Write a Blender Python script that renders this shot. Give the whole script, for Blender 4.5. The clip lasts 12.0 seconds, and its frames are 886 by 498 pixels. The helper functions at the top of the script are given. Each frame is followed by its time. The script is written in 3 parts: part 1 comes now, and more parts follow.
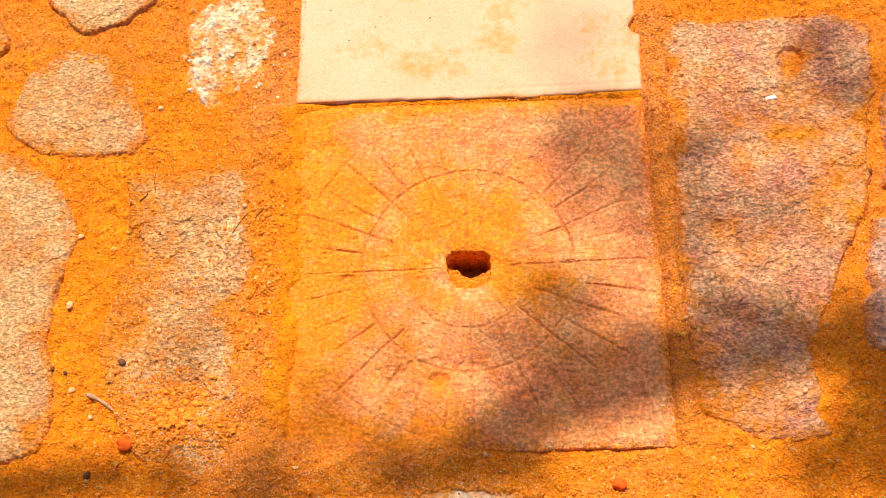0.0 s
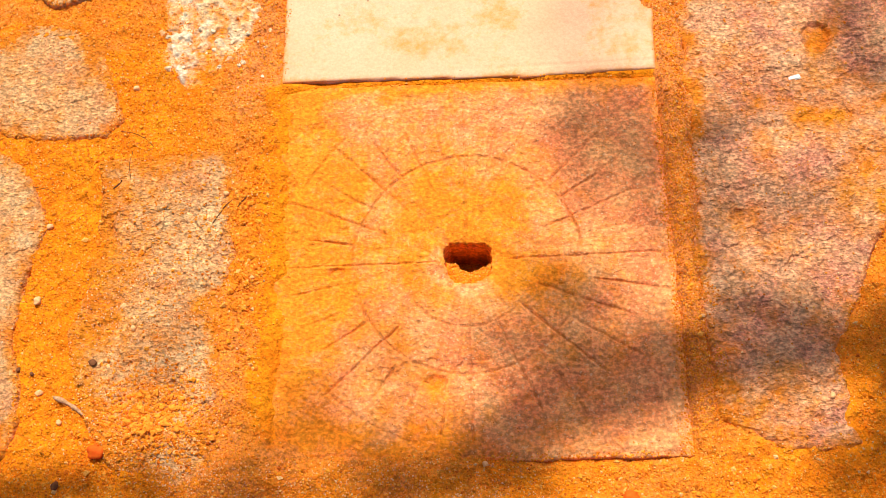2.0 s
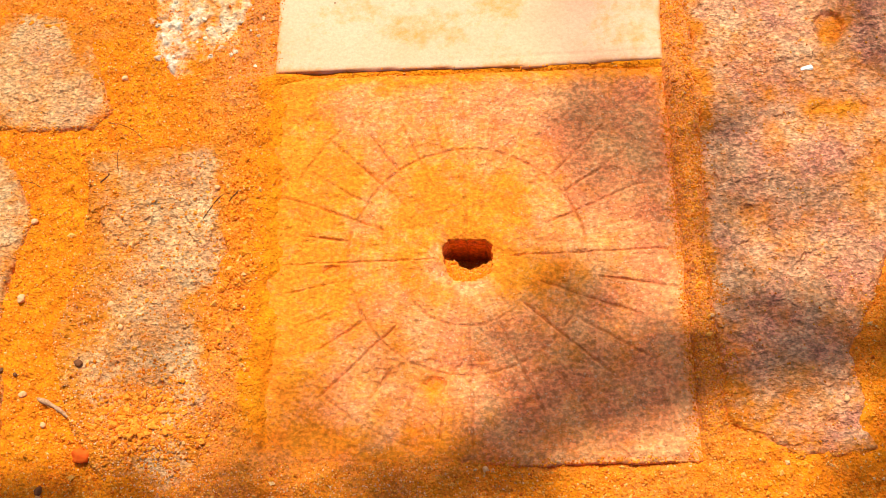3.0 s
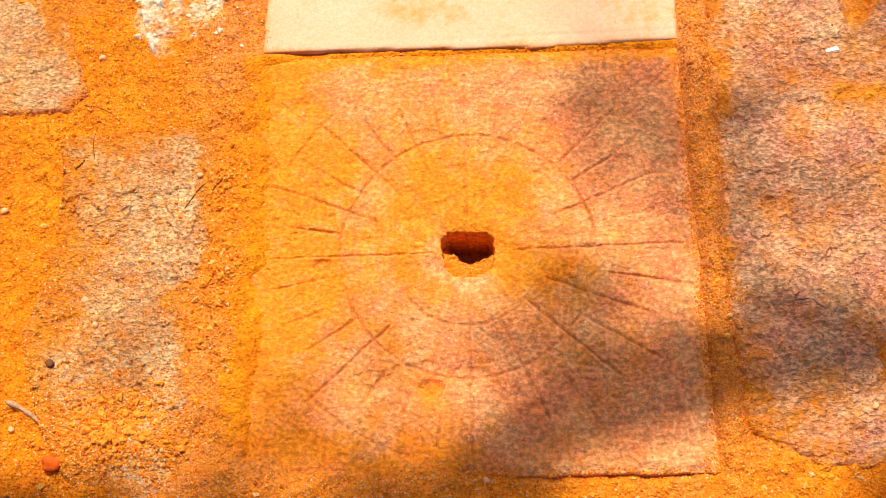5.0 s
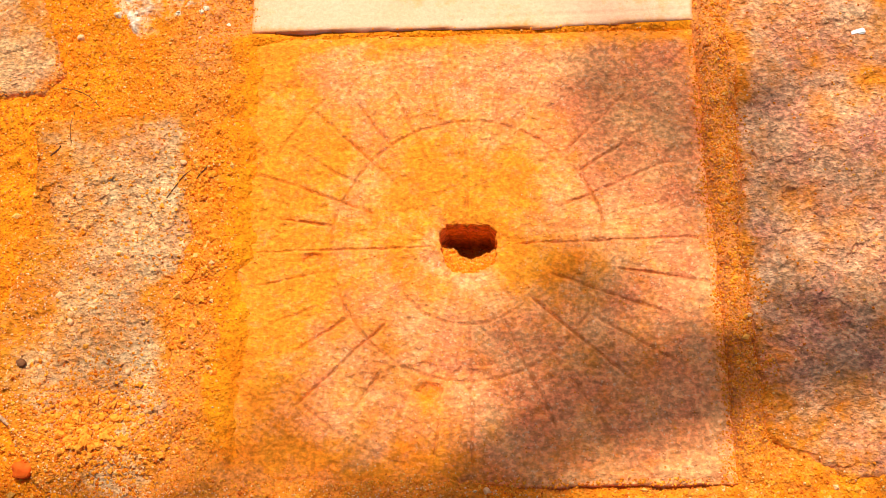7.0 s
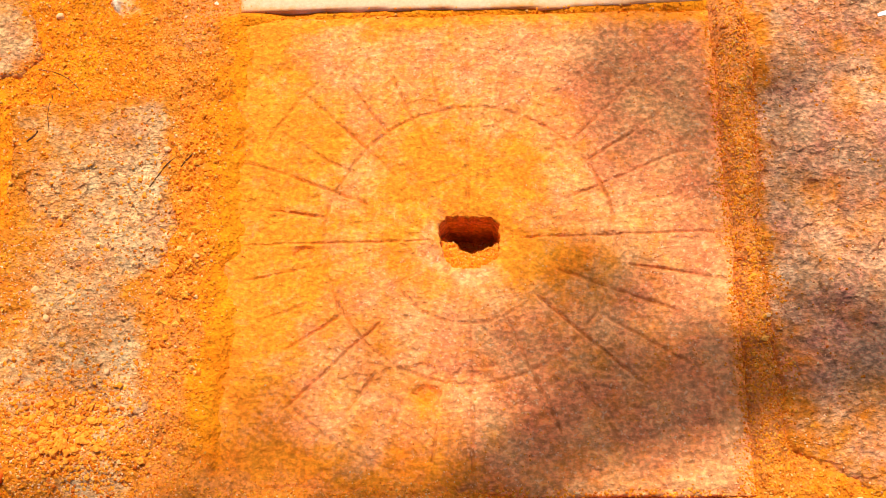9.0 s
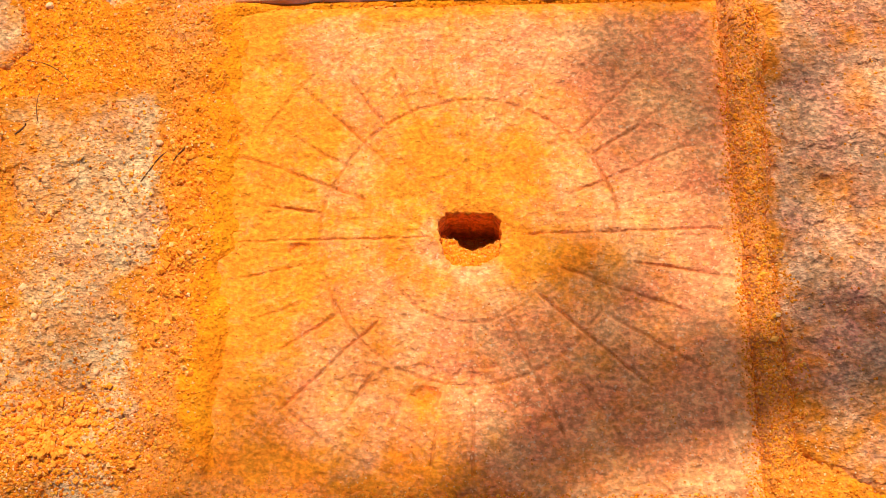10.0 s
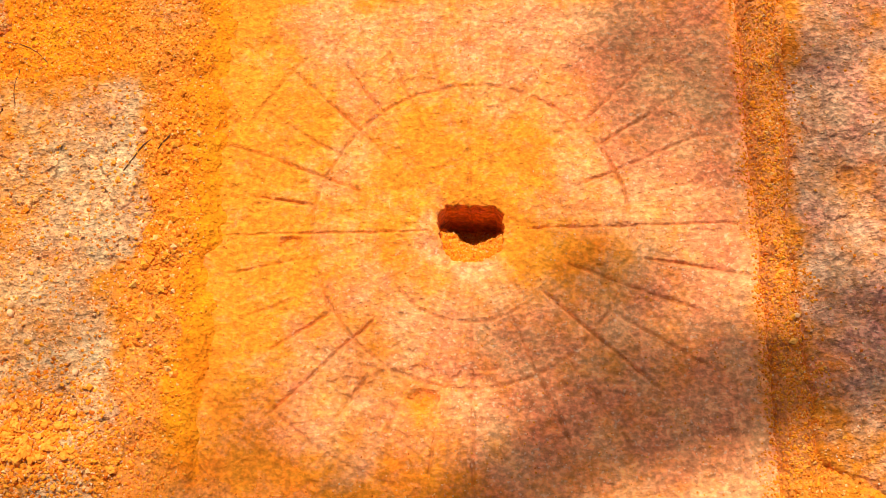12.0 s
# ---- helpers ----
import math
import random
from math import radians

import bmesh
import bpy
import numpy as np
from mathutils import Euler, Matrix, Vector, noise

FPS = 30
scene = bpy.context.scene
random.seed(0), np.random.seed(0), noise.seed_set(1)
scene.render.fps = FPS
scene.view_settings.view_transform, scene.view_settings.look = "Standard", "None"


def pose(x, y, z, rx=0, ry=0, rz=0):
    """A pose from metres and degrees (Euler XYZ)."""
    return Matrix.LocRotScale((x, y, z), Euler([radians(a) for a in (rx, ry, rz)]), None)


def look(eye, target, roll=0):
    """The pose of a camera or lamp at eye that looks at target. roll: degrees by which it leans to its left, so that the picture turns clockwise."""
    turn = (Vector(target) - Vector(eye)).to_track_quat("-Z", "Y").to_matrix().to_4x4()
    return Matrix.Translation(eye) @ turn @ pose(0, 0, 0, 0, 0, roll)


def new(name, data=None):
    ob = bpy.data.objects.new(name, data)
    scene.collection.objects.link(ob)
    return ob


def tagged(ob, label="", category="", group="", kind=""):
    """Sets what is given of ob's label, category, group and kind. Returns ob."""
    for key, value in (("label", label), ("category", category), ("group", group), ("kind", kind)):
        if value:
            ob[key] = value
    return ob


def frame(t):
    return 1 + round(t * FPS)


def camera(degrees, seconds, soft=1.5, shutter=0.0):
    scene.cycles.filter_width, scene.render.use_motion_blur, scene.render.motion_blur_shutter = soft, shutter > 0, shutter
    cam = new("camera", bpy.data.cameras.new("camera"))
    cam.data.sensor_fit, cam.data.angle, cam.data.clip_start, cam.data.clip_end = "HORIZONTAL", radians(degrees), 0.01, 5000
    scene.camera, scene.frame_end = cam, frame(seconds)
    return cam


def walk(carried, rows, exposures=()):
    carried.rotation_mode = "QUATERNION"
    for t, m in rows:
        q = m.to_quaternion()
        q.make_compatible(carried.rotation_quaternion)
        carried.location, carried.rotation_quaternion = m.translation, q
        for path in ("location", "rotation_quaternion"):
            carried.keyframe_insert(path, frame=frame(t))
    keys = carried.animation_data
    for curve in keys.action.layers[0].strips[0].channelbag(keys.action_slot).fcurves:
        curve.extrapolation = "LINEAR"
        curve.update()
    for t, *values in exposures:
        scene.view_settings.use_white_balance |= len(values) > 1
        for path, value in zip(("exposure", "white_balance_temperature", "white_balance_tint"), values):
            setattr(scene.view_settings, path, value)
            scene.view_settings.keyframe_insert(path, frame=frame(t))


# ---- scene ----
cam = camera(48.0, 12.0, soft=0.8)
PATH = [
    (0, (0.0635, -0.5602, 1.4992), (-0.0143, -0.1157, 0.3872), -11.22),
    (0.5, (0.0621, -0.5449, 1.4712), (-0.0153, -0.1056, 0.3571), -11.28),
    (1, (0.0608, -0.5305, 1.4440), (-0.0164, -0.0960, 0.3281), -11.34),
    (1.5, (0.0595, -0.5168, 1.4176), (-0.0174, -0.0869, 0.3000), -11.38),
    (2, (0.0582, -0.5039, 1.3921), (-0.0185, -0.0782, 0.2728), -11.42),
    (2.5, (0.0570, -0.4917, 1.3673), (-0.0196, -0.0700, 0.2465), -11.44),
    (3, (0.0558, -0.4802, 1.3433), (-0.0206, -0.0622, 0.2210), -11.47),
    (5, (0.0515, -0.4396, 1.2545), (-0.0249, -0.0351, 0.1273), -11.54),
    (5.5, (0.0505, -0.4307, 1.2340), (-0.0259, -0.0292, 0.1058), -11.55),
    (6, (0.0495, -0.4221, 1.2143), (-0.0270, -0.0236, 0.0849), -11.57),
    (6.5, (0.0485, -0.4138, 1.1951), (-0.0280, -0.0184, 0.0647), -11.59),
    (7, (0.0476, -0.4058, 1.1766), (-0.0290, -0.0135, 0.0451), -11.62),
    (9, (0.0443, -0.3757, 1.1084), (-0.0331, 0.0035, -0.0275), -11.80),
    (9.5, (0.0436, -0.3684, 1.0927), (-0.0340, 0.0071, -0.0443), -11.87),
    (10, (0.0428, -0.3611, 1.0775), (-0.0350, 0.0106, -0.0607), -11.96),
    (10.5, (0.0421, -0.3537, 1.0629), (-0.0359, 0.0138, -0.0767), -12.05),
    (11, (0.0415, -0.3463, 1.0487), (-0.0368, 0.0169, -0.0923), -12.16),
    (11.5, (0.0408, -0.3387, 1.0350), (-0.0377, 0.0198, -0.1075), -12.29),
    (12, (0.0402, -0.3309, 1.0218), (-0.0386, 0.0225, -0.1224), -12.44),
]
walk(cam, [(t, look(eye, target, roll)) for t, eye, target, roll in PATH])

# ---- light ----
SUN_EL, SUN_AZ = 60.0, -4.0          # azimuth: degrees from +y towards +x
SUN = Vector((math.cos(radians(SUN_EL)) * math.sin(radians(SUN_AZ)), math.cos(radians(SUN_EL)) * math.cos(radians(SUN_AZ)), math.sin(radians(SUN_EL))))
world = bpy.data.worlds.new("sky")
scene.world = world
world.use_nodes = True
wt = world.node_tree
sky = wt.nodes.new("ShaderNodeTexSky")
sky.sky_type, sky.sun_disc = "NISHITA", False
sky.air_density, sky.dust_density, sky.ozone_density = 0.8, 5.0, 3.0
sky.sun_elevation, sky.sun_rotation = radians(SUN_EL), radians(SUN_AZ)
wt.links.new(sky.outputs[0], wt.nodes["Background"].inputs[0])
wt.nodes["Background"].inputs[1].default_value = 0.075
lamp = bpy.data.lights.new("sun", "SUN")
lamp.energy, lamp.angle, lamp.color = 4.7, radians(0.53), (1.0, 0.97, 0.80)
sun = new("sun", lamp)
sun.matrix_world = look(SUN * 30, (0, 0, 0))
scene.view_settings.exposure = 0.11


# ---- noise on arrays ----
def lattice(ix, iy, seed):
    h = (ix.astype(np.int64) * 374761393 + iy.astype(np.int64) * 668265263 + seed * 974634777) & 0xFFFFFFFF
    h = ((h ^ (h >> 13)) * 1274126177) & 0xFFFFFFFF
    return ((h ^ (h >> 16)) & 0xFFFF) / 65535.0


def vnoise(x, y, size, seed):
    x, y = x / size + 1000.37, y / size + 1000.71
    ix, iy = np.floor(x), np.floor(y)
    fx, fy = x - ix, y - iy
    fx, fy = fx * fx * (3 - 2 * fx), fy * fy * (3 - 2 * fy)
    a = lattice(ix, iy, seed) * (1 - fx) + lattice(ix + 1, iy, seed) * fx
    b = lattice(ix, iy + 1, seed) * (1 - fx) + lattice(ix + 1, iy + 1, seed) * fx
    return (a * (1 - fy) + b * fy) * 2 - 1


def fbm(x, y, size, seed, octaves=4, gain=0.5):
    total, amp, norm = 0, 1.0, 0
    for k in range(octaves):
        c, s = math.cos(k * 1.1 + seed), math.sin(k * 1.1 + seed)
        total = total + amp * vnoise(x * c - y * s, x * s + y * c, size, seed * 7 + k)
        norm, amp, size = norm + amp, amp * gain, size * 0.5
    return total / norm


def smooth(a, b, v):
    v = np.clip((v - a) / (b - a), 0, 1)
    return v * v * (3 - 2 * v)


def blob(x, y, cx, cy, rx, ry=0, turn=0):
    """1 at the middle of an oval, falling softly to 0 past its edge."""
    c, s = math.cos(radians(turn)), math.sin(radians(turn))
    u, v = (x - cx) * c + (y - cy) * s, -(x - cx) * s + (y - cy) * c
    return np.exp(-((u / rx) ** 2 + (v / (ry or rx)) ** 2))


def inside(x, y, poly):
    """Signed distance to an outline, positive inside."""
    d, sign = np.full(x.shape, 1e9), np.full(x.shape, -1.0)
    for (ax, ay), (bx, by) in zip(poly, poly[1:] + poly[:1]):
        ex, ey = bx - ax, by - ay
        wx, wy = x - ax, y - ay
        t = np.clip((wx * ex + wy * ey) / (ex * ex + ey * ey), 0, 1)
        d = np.minimum(d, (wx - ex * t) ** 2 + (wy - ey * t) ** 2)
        cross = ((ay <= y) & (by > y) & (ex * wy - ey * wx > 0)) | ((ay > y) & (by <= y) & (ex * wy - ey * wx < 0))
        sign[cross] *= -1
    return np.sqrt(d) * sign


# ---- materials ----
class Nodes:
    """Short hand for building a node tree."""

    def __init__(self, name):
        self.mat = bpy.data.materials.new(name)
        self.mat.use_nodes = True
        self.t = self.mat.node_tree
        self.out = self.t.nodes["Principled BSDF"]
        geo = self.t.nodes.new("ShaderNodeNewGeometry")
        self.pos, self.island = geo.outputs["Position"], geo.outputs["Random Per Island"]

    def link(self, a, b):
        if isinstance(a, (int, float)):
            b.default_value = a
        elif isinstance(a, tuple):
            b.default_value = (*a, 1) if len(b.default_value) == 4 else a
        else:
            self.t.links.new(a, b)

    def noise(self, scale, detail=4, rough=0.6, stretch=None):
        n = self.t.nodes.new("ShaderNodeTexNoise")
        n.inputs["Scale"].default_value, n.inputs["Detail"].default_value, n.inputs["Roughness"].default_value = scale, detail, rough
        src = self.pos
        if stretch:
            m = self.t.nodes.new("ShaderNodeMapping")
            m.inputs["Scale"].default_value = stretch
            self.link(src, m.inputs[0])
            src = m.outputs[0]
        self.link(src, n.inputs["Vector"])
        return n.outputs[0]

    def voronoi(self, scale, feature="F1", out="Distance"):
        n = self.t.nodes.new("ShaderNodeTexVoronoi")
        n.feature, n.inputs["Scale"].default_value = feature, scale
        self.link(self.pos, n.inputs["Vector"])
        return n.outputs[out]

    def attr(self, name):
        n = self.t.nodes.new("ShaderNodeAttribute")
        n.attribute_name = name
        return n.outputs["Fac"]

    def ramp(self, fac, *stops):
        n = self.t.nodes.new("ShaderNodeValToRGB")
        while len(n.color_ramp.elements) < len(stops):
            n.color_ramp.elements.new(0.5)
        for e, (p, c) in zip(n.color_ramp.elements, stops):
            e.position, e.color = p, (*c, 1) if isinstance(c, tuple) else (c, c, c, 1)
        self.link(fac, n.inputs[0])
        return n.outputs[0]

    def mix(self, fac, a, b, how="MIX"):
        n = self.t.nodes.new("ShaderNodeMix")
        n.data_type, n.blend_type = "RGBA", how
        self.link(fac, n.inputs[0]), self.link(a, n.inputs[6]), self.link(b, n.inputs[7])
        return n.outputs[2]

    def math(self, op, a, b=0.0, clamp=False):
        n = self.t.nodes.new("ShaderNodeMath")
        n.operation, n.use_clamp = op, clamp
        self.link(a, n.inputs[0]), self.link(b, n.inputs[1])
        return n.outputs[0]

    def bump(self, *layers):
        last = None
        for height, distance in layers:
            n = self.t.nodes.new("ShaderNodeBump")
            n.inputs["Distance"].default_value = distance
            self.link(height, n.inputs["Height"])
            if last:
                self.link(last, n.inputs["Normal"])
            last = n.outputs[0]
        self.link(last, self.out.inputs["Normal"])

    def finish(self, colour, rough=0.9, spec=0.3):
        self.link(colour, self.out.inputs["Base Color"])
        self.link(rough, self.out.inputs["Roughness"])
        self.out.inputs["Specular IOR Level"].default_value = spec
        return self.mat


DUST_A, DUST_B = (0.93, 0.300, 0.006), (0.89, 0.195, 0.004)


def dust_colour(n, speckle, lumps):
    """Fine laterite dust: ochre to red-orange in soft patches, with grains just visible in it."""
    c = n.mix(n.ramp(n.noise(17, 7, 0.72), (0.32, 0.0), (0.68, 1.0)), DUST_B, DUST_A)
    c = n.mix(1.0, c, n.ramp(lumps, (0.32, 0.79), (0.50, 0.99), (0.68, 1.13)), "MULTIPLY")
    return n.mix(1.0, c, n.ramp(speckle, (0.32, 0.78), (0.50, 0.97), (0.68, 1.24)), "MULTIPLY")


def dusty_stone(name, pale, mid, dark, bump=1.0, cover_most=0.95, specked=0.5, grainy=1.0, layered=1.3):
    """Sandstone with laterite dust where the mesh attribute 'dust' says so, darker in its cuts, with painted shade in
    its hole.
    """
    n = Nodes(name)
    flat = (1, layered, 1)
    patches, speckle, lumps = n.noise(9, 8, 0.72), n.noise(160, 1.3, 0.55, flat), n.noise(75, 4, 0.68, flat)
    body = n.ramp(patches, (0.40, dark), (0.5, mid), (0.60, pale))
    body = n.mix(1.0, body, n.ramp(lumps, (0.32, 0.70), (0.50, 0.98), (0.68, 1.20)), "MULTIPLY")
    body = n.mix(grainy, body, n.ramp(speckle, (0.32, 0.66), (0.50, 0.92), (0.68, 1.50)), "MULTIPLY")
    specks = n.ramp(n.noise(120, 3, 0.65), (0.34, specked), (0.40, 0.0))
    body = n.mix(specks, body, (dark[0] * 0.55, dark[1] * 0.48, dark[2] * 0.5))
    flecks = n.ramp(n.noise(195, 1, 0.5, flat), (0.63, 0.0), (0.72, 0.55))
    body = n.mix(flecks, body, (0.91, 0.58, 0.34))
    ragged = n.math("MULTIPLY", n.math("SUBTRACT", n.noise(26, 9, 0.80), 0.5), 2.9)
    cover = n.ramp(n.math("ADD", n.attr("dust"), ragged), (0.10, 0.0), (0.95, cover_most))
    body = n.mix(cover, body, dust_colour(n, speckle, lumps))
    # darker colour for the cuts, and painted shade inside the slab's hole
    body = n.mix(n.math("MULTIPLY", n.attr("cut_tint_hole_shade"), 0.72), body, (0.40, 0.105, 0.014))
    n.bump((n.noise(40, 7, 0.72, flat), 0.0085 * bump), (n.noise(130, 2, 0.6, flat), 0.0027 * bump), (speckle, 0.0012 * bump))
    return n.finish(body, 0.92, 0.2)


slab_mat = dusty_stone("carved_sandstone", (0.91, 0.378, 0.142), (0.89, 0.300, 0.110), (0.84, 0.232, 0.088), 0.60, 0.92, 0.08, 0.70, 1.12)
left_mat = dusty_stone("pale_sandstone", (0.91, 0.54, 0.27), (0.90, 0.46, 0.20), (0.83, 0.35, 0.155), 1.6, 0.95, 0.4, 0.9)
right_mat = dusty_stone("flaky_sandstone", (0.92, 0.475, 0.250), (0.89, 0.395, 0.205), (0.78, 0.285, 0.17), 1.45, 0.95, 0.2, 1.0, 1.3)
grey_mat = dusty_stone("grey_stone", (0.80, 0.42, 0.29), (0.70, 0.34, 0.23), (0.50, 0.23, 0.16), 1.3)


def plate_material():
    n = Nodes("cream_stone")
    body = n.ramp(n.noise(6, 5, 0.6), (0.35, (0.80, 0.42, 0.235)), (0.65, (0.84, 0.48, 0.30)))
    body = n.mix(0.35, body, n.ramp(n.noise(240, 3, 0.6), (0.35, 0.35), (0.65, 0.62)), "OVERLAY")
    stain = n.ramp(n.math("ADD", n.attr("dust"), n.math("MULTIPLY", n.math("SUBTRACT", n.noise(55, 6, 0.75), 0.5), 1.6)), (0.25, 0.0), (0.75, 0.85))
    body = n.mix(stain, body, (0.78, 0.27, 0.03))
    pits = n.ramp(n.voronoi(42), (0.07, 0.85), (0.10, 0.0))
    pits = n.math("MULTIPLY", pits, n.ramp(n.noise(14, 2), (0.52, 0.0), (0.56, 1.0)))
    body = n.mix(pits, body, (0.22, 0.12, 0.05))
    n.bump((n.noise(90, 4, 0.6), 0.0012), (n.noise(500, 2, 0.6), 0.0004))
    return n.finish(body, 0.7, 0.3)


def sand_material():
    n = Nodes("laterite_sand")
    speckle, lumps = n.noise(190, 1.8, 0.6), n.noise(62, 5, 0.72)
    deep = n.mix(n.noise(30, 6, 0.75), (0.62, 0.180, 0.045), (0.88, 0.29, 0.070))
    deep = n.mix(1.0, deep, n.ramp(speckle, (0.32, 0.62), (0.48, 0.96), (0.66, 1.25)), "MULTIPLY")
    fine = dust_colour(n, speckle, lumps)
    ragged = n.math("MULTIPLY", n.math("SUBTRACT", n.noise(26, 9, 0.80), 0.5), 1.9)
    base = n.mix(n.ramp(n.math("ADD", n.attr("dust"), ragged), (0.12, 0.0), (0.80, 1.0)), deep, fine)
    n.bump((n.noise(55, 6, 0.72), 0.0075), (n.voronoi(230), 0.0015), (speckle, 0.0012))
    return n.finish(base, 0.95, 0.15)


def grain_material():
    n = Nodes("sand_grain")
    base = n.ramp(n.island, (0.0, (0.62, 0.115, 0.006)), (0.10, (0.80, 0.19, 0.006)), (0.50, (0.90, 0.28, 0.008)), (0.86, (0.90, 0.35, 0.03)), (0.97, (0.88, 0.42, 0.10)), (1.0, (0.86, 0.52, 0.24)))
    return n.finish(n.mix(1.0, base, n.ramp(n.noise(500, 1), (0.3, 0.75), (0.7, 1.1)), "MULTIPLY"), 0.85, 0.25)


def grit_material():
    n = Nodes("stone_grit")
    base = n.ramp(n.island, (0.0, (0.52, 0.18, 0.075)), (0.35, (0.84, 0.36, 0.13)), (0.75, (0.90, 0.46, 0.20)), (1.0, (0.90, 0.57, 0.32)))
    return n.finish(base, 0.85, 0.3)


def mottled(name, a, b, scale, rough=0.85, bump=0.001):
    n = Nodes(name)
    k = n.noise(scale, 5, 0.65)
    n.bump((k, bump))
    return n.finish(n.mix(n.ramp(k, (0.3, 0.0), (0.7, 1.0)), a, b), rough, 0.25)


plate_mat, sand_mat, grain_mat, grit_mat = plate_material(), sand_material(), grain_material(), grit_material()
mortar_mat = dusty_stone("lime_mortar", (0.92, 0.80, 0.62), (0.91, 0.70, 0.47), (0.88, 0.46, 0.20), 0.9, 1.0, 0.1, 0.6)
white_mat = mottled("white_chalk", (0.82, 0.80, 0.74), (0.86, 0.85, 0.82), 200, 0.6, 0.0003)
cream_mat = mottled("cream_quartz", (0.80, 0.38, 0.14), (0.86, 0.48, 0.24), 160, 0.7)
rust_mat = mottled("red_clay", (0.90, 0.095, 0.004), (0.92, 0.15, 0.006), 120, 0.8)
dark_mat = mottled("dark_ironstone", (0.11, 0.035, 0.012), (0.24, 0.085, 0.03), 150, 0.8)
tan_mat = mottled("ochre_gravel", (0.86, 0.22, 0.008), (0.92, 0.36, 0.040), 90, 0.85)
twig_mat = mottled("dry_twig", (0.30, 0.13, 0.06), (0.66, 0.38, 0.21), 220, 0.8)
straw_mat = mottled("dark_straw", (0.07, 0.025, 0.008), (0.16, 0.06, 0.02), 200, 0.8)
bark_mat = mottled("bark", (0.10, 0.07, 0.045), (0.24, 0.18, 0.12), 12, 0.95, 0.02)
leaf_mat = mottled("leaf", (0.035, 0.09, 0.02), (0.07, 0.14, 0.03), 6, 0.5, 0.001)


# ---- mesh builders ----
def mesh_from(name, verts, faces, material, parent=None, flat=False):
    """A mesh object from arrays; all faces have the same number of corners."""
    verts, faces = np.asarray(verts, np.float32), np.asarray(faces, np.int32)
    me = bpy.data.meshes.new(name)
    me.vertices.add(len(verts))
    me.vertices.foreach_set("co", verts.ravel())
    k = faces.shape[1]
    me.loops.add(faces.size)
    me.loops.foreach_set("vertex_index", faces.ravel())
    me.polygons.add(len(faces))
    me.polygons.foreach_set("loop_start", np.arange(0, faces.size, k, dtype=np.int32))
    me.polygons.foreach_set("use_smooth", np.full(len(faces), not flat))
    me.update(calc_edges=True)
    me.materials.append(material)
    ob = new(name, me)
    ob.parent = parent
    return ob


def relief(name, xs, ys, height, material, dust, keep=None, extra=None):
    """A sheet over the grid xs by ys, with its height and its dust cover; keep says which points stay."""
    gx, gy = np.meshgrid(xs, ys)
    x, y = gx.ravel(), gy.ravel()
    z, cover = height(x, y), dust(x, y)
    nx, ny = len(xs), len(ys)
    i = (np.arange(ny - 1)[:, None] * nx + np.arange(nx - 1)[None, :]).ravel()
    faces = np.stack([i, i + 1, i + nx + 1, i + nx], 1)
    if keep is not None:
        faces = faces[keep(x, y)[faces].any(axis=1)]
        used = np.unique(faces)
        back = np.zeros(len(x), np.int64)
        back[used] = np.arange(len(used))
        x, y, z, cover, faces = x[used], y[used], z[used], cover[used], back[faces]
    mid = Vector((float(x.mean()), float(y.mean()), 0)) if keep is not None else Vector((0, 0, 0))
    ob = mesh_from(name, np.stack([x - mid.x, y - mid.y, z], 1), faces, material)
    ob.location = mid
    ob.data.attributes.new("dust", "FLOAT", "POINT").data.foreach_set("value", np.clip(cover, 0, 1).astype(np.float32))
    if extra:
        ob.data.attributes.new("cut_tint_hole_shade", "FLOAT", "POINT").data.foreach_set("value", np.clip(extra(x, y), 0, 1).astype(np.float32))
    return ob


# ---- plan ----
SLAB = [(-0.302, 0.315), (0.302, 0.308), (0.307, -0.289), (-0.305, -0.290)]
PLATE = [(-0.296, 0.322), (-0.022, 0.317), (0.100, 0.313), (0.303, 0.318), (0.308, 0.430), (0.293, 0.437), (0.289, 0.448), (0.297, 0.462), (0.303, 0.470), (0.303, 0.925), (-0.300, 0.930)]
HOLE = [(-0.037, 0.014), (-0.034, 0.027), (-0.026, 0.034), (-0.012, 0.037), (0.010, 0.035), (0.024, 0.033), (0.031, 0.025), (0.035, 0.008), (0.035, -0.008), (0.030, -0.019), (0.018, -0.025), (-0.008, -0.027), (-0.022, -0.025), (-0.030, -0.014)]
CX, CY = -0.001, 0.006


# the rays, anticlockwise from +x: degrees off an even spacing of 11.25, where each begins and ends, and how deep it still is
RAY_TURN = np.array([1.2, 1.2, 0.6, 0.6, 0.0, -0.3, 0.0, -0.8, 0.6, 0.8, 1.3, 1.8, 1.5, 2.2, 1.3, 1.2, 0.8, -1.2, -0.7, -2.0, -1.2, -0.2, 1.4, 2.3, 1.0, 1.8, 1.8, 1.8, 3.6, 2.4, 2.0, 1.3])
RAY_FROM = np.array([.060, .180, .115, .165, .175, .185, .085, .090, .045, .170, .115, .165, .120, .165, .125, .172, .045, .178, .200, .172, .140, .185, .150, .215, .065, .185, .100, .175, .098, .185, .108, .185])
RAY_TO = np.array([.292, .250, .280, .290, .300, .285, .262, .260, .275, .255, .245, .278, .290, .278, .290, .256, .296, .270, .266, .252, .290, .252, .240, .280, .285, .292, .256, .292, .266, .288, .260, .302])
RAY_DEEP = np.array([.70, .40, .60, .65, .60, .35, .35, .40, .45, .40, .85, .80, .85, .70, .95, .80, .50, .45, .50, .80, 1.0, .70, .55, .45, .36, .50, .85, .60, 1.0, .85, .85, .70])


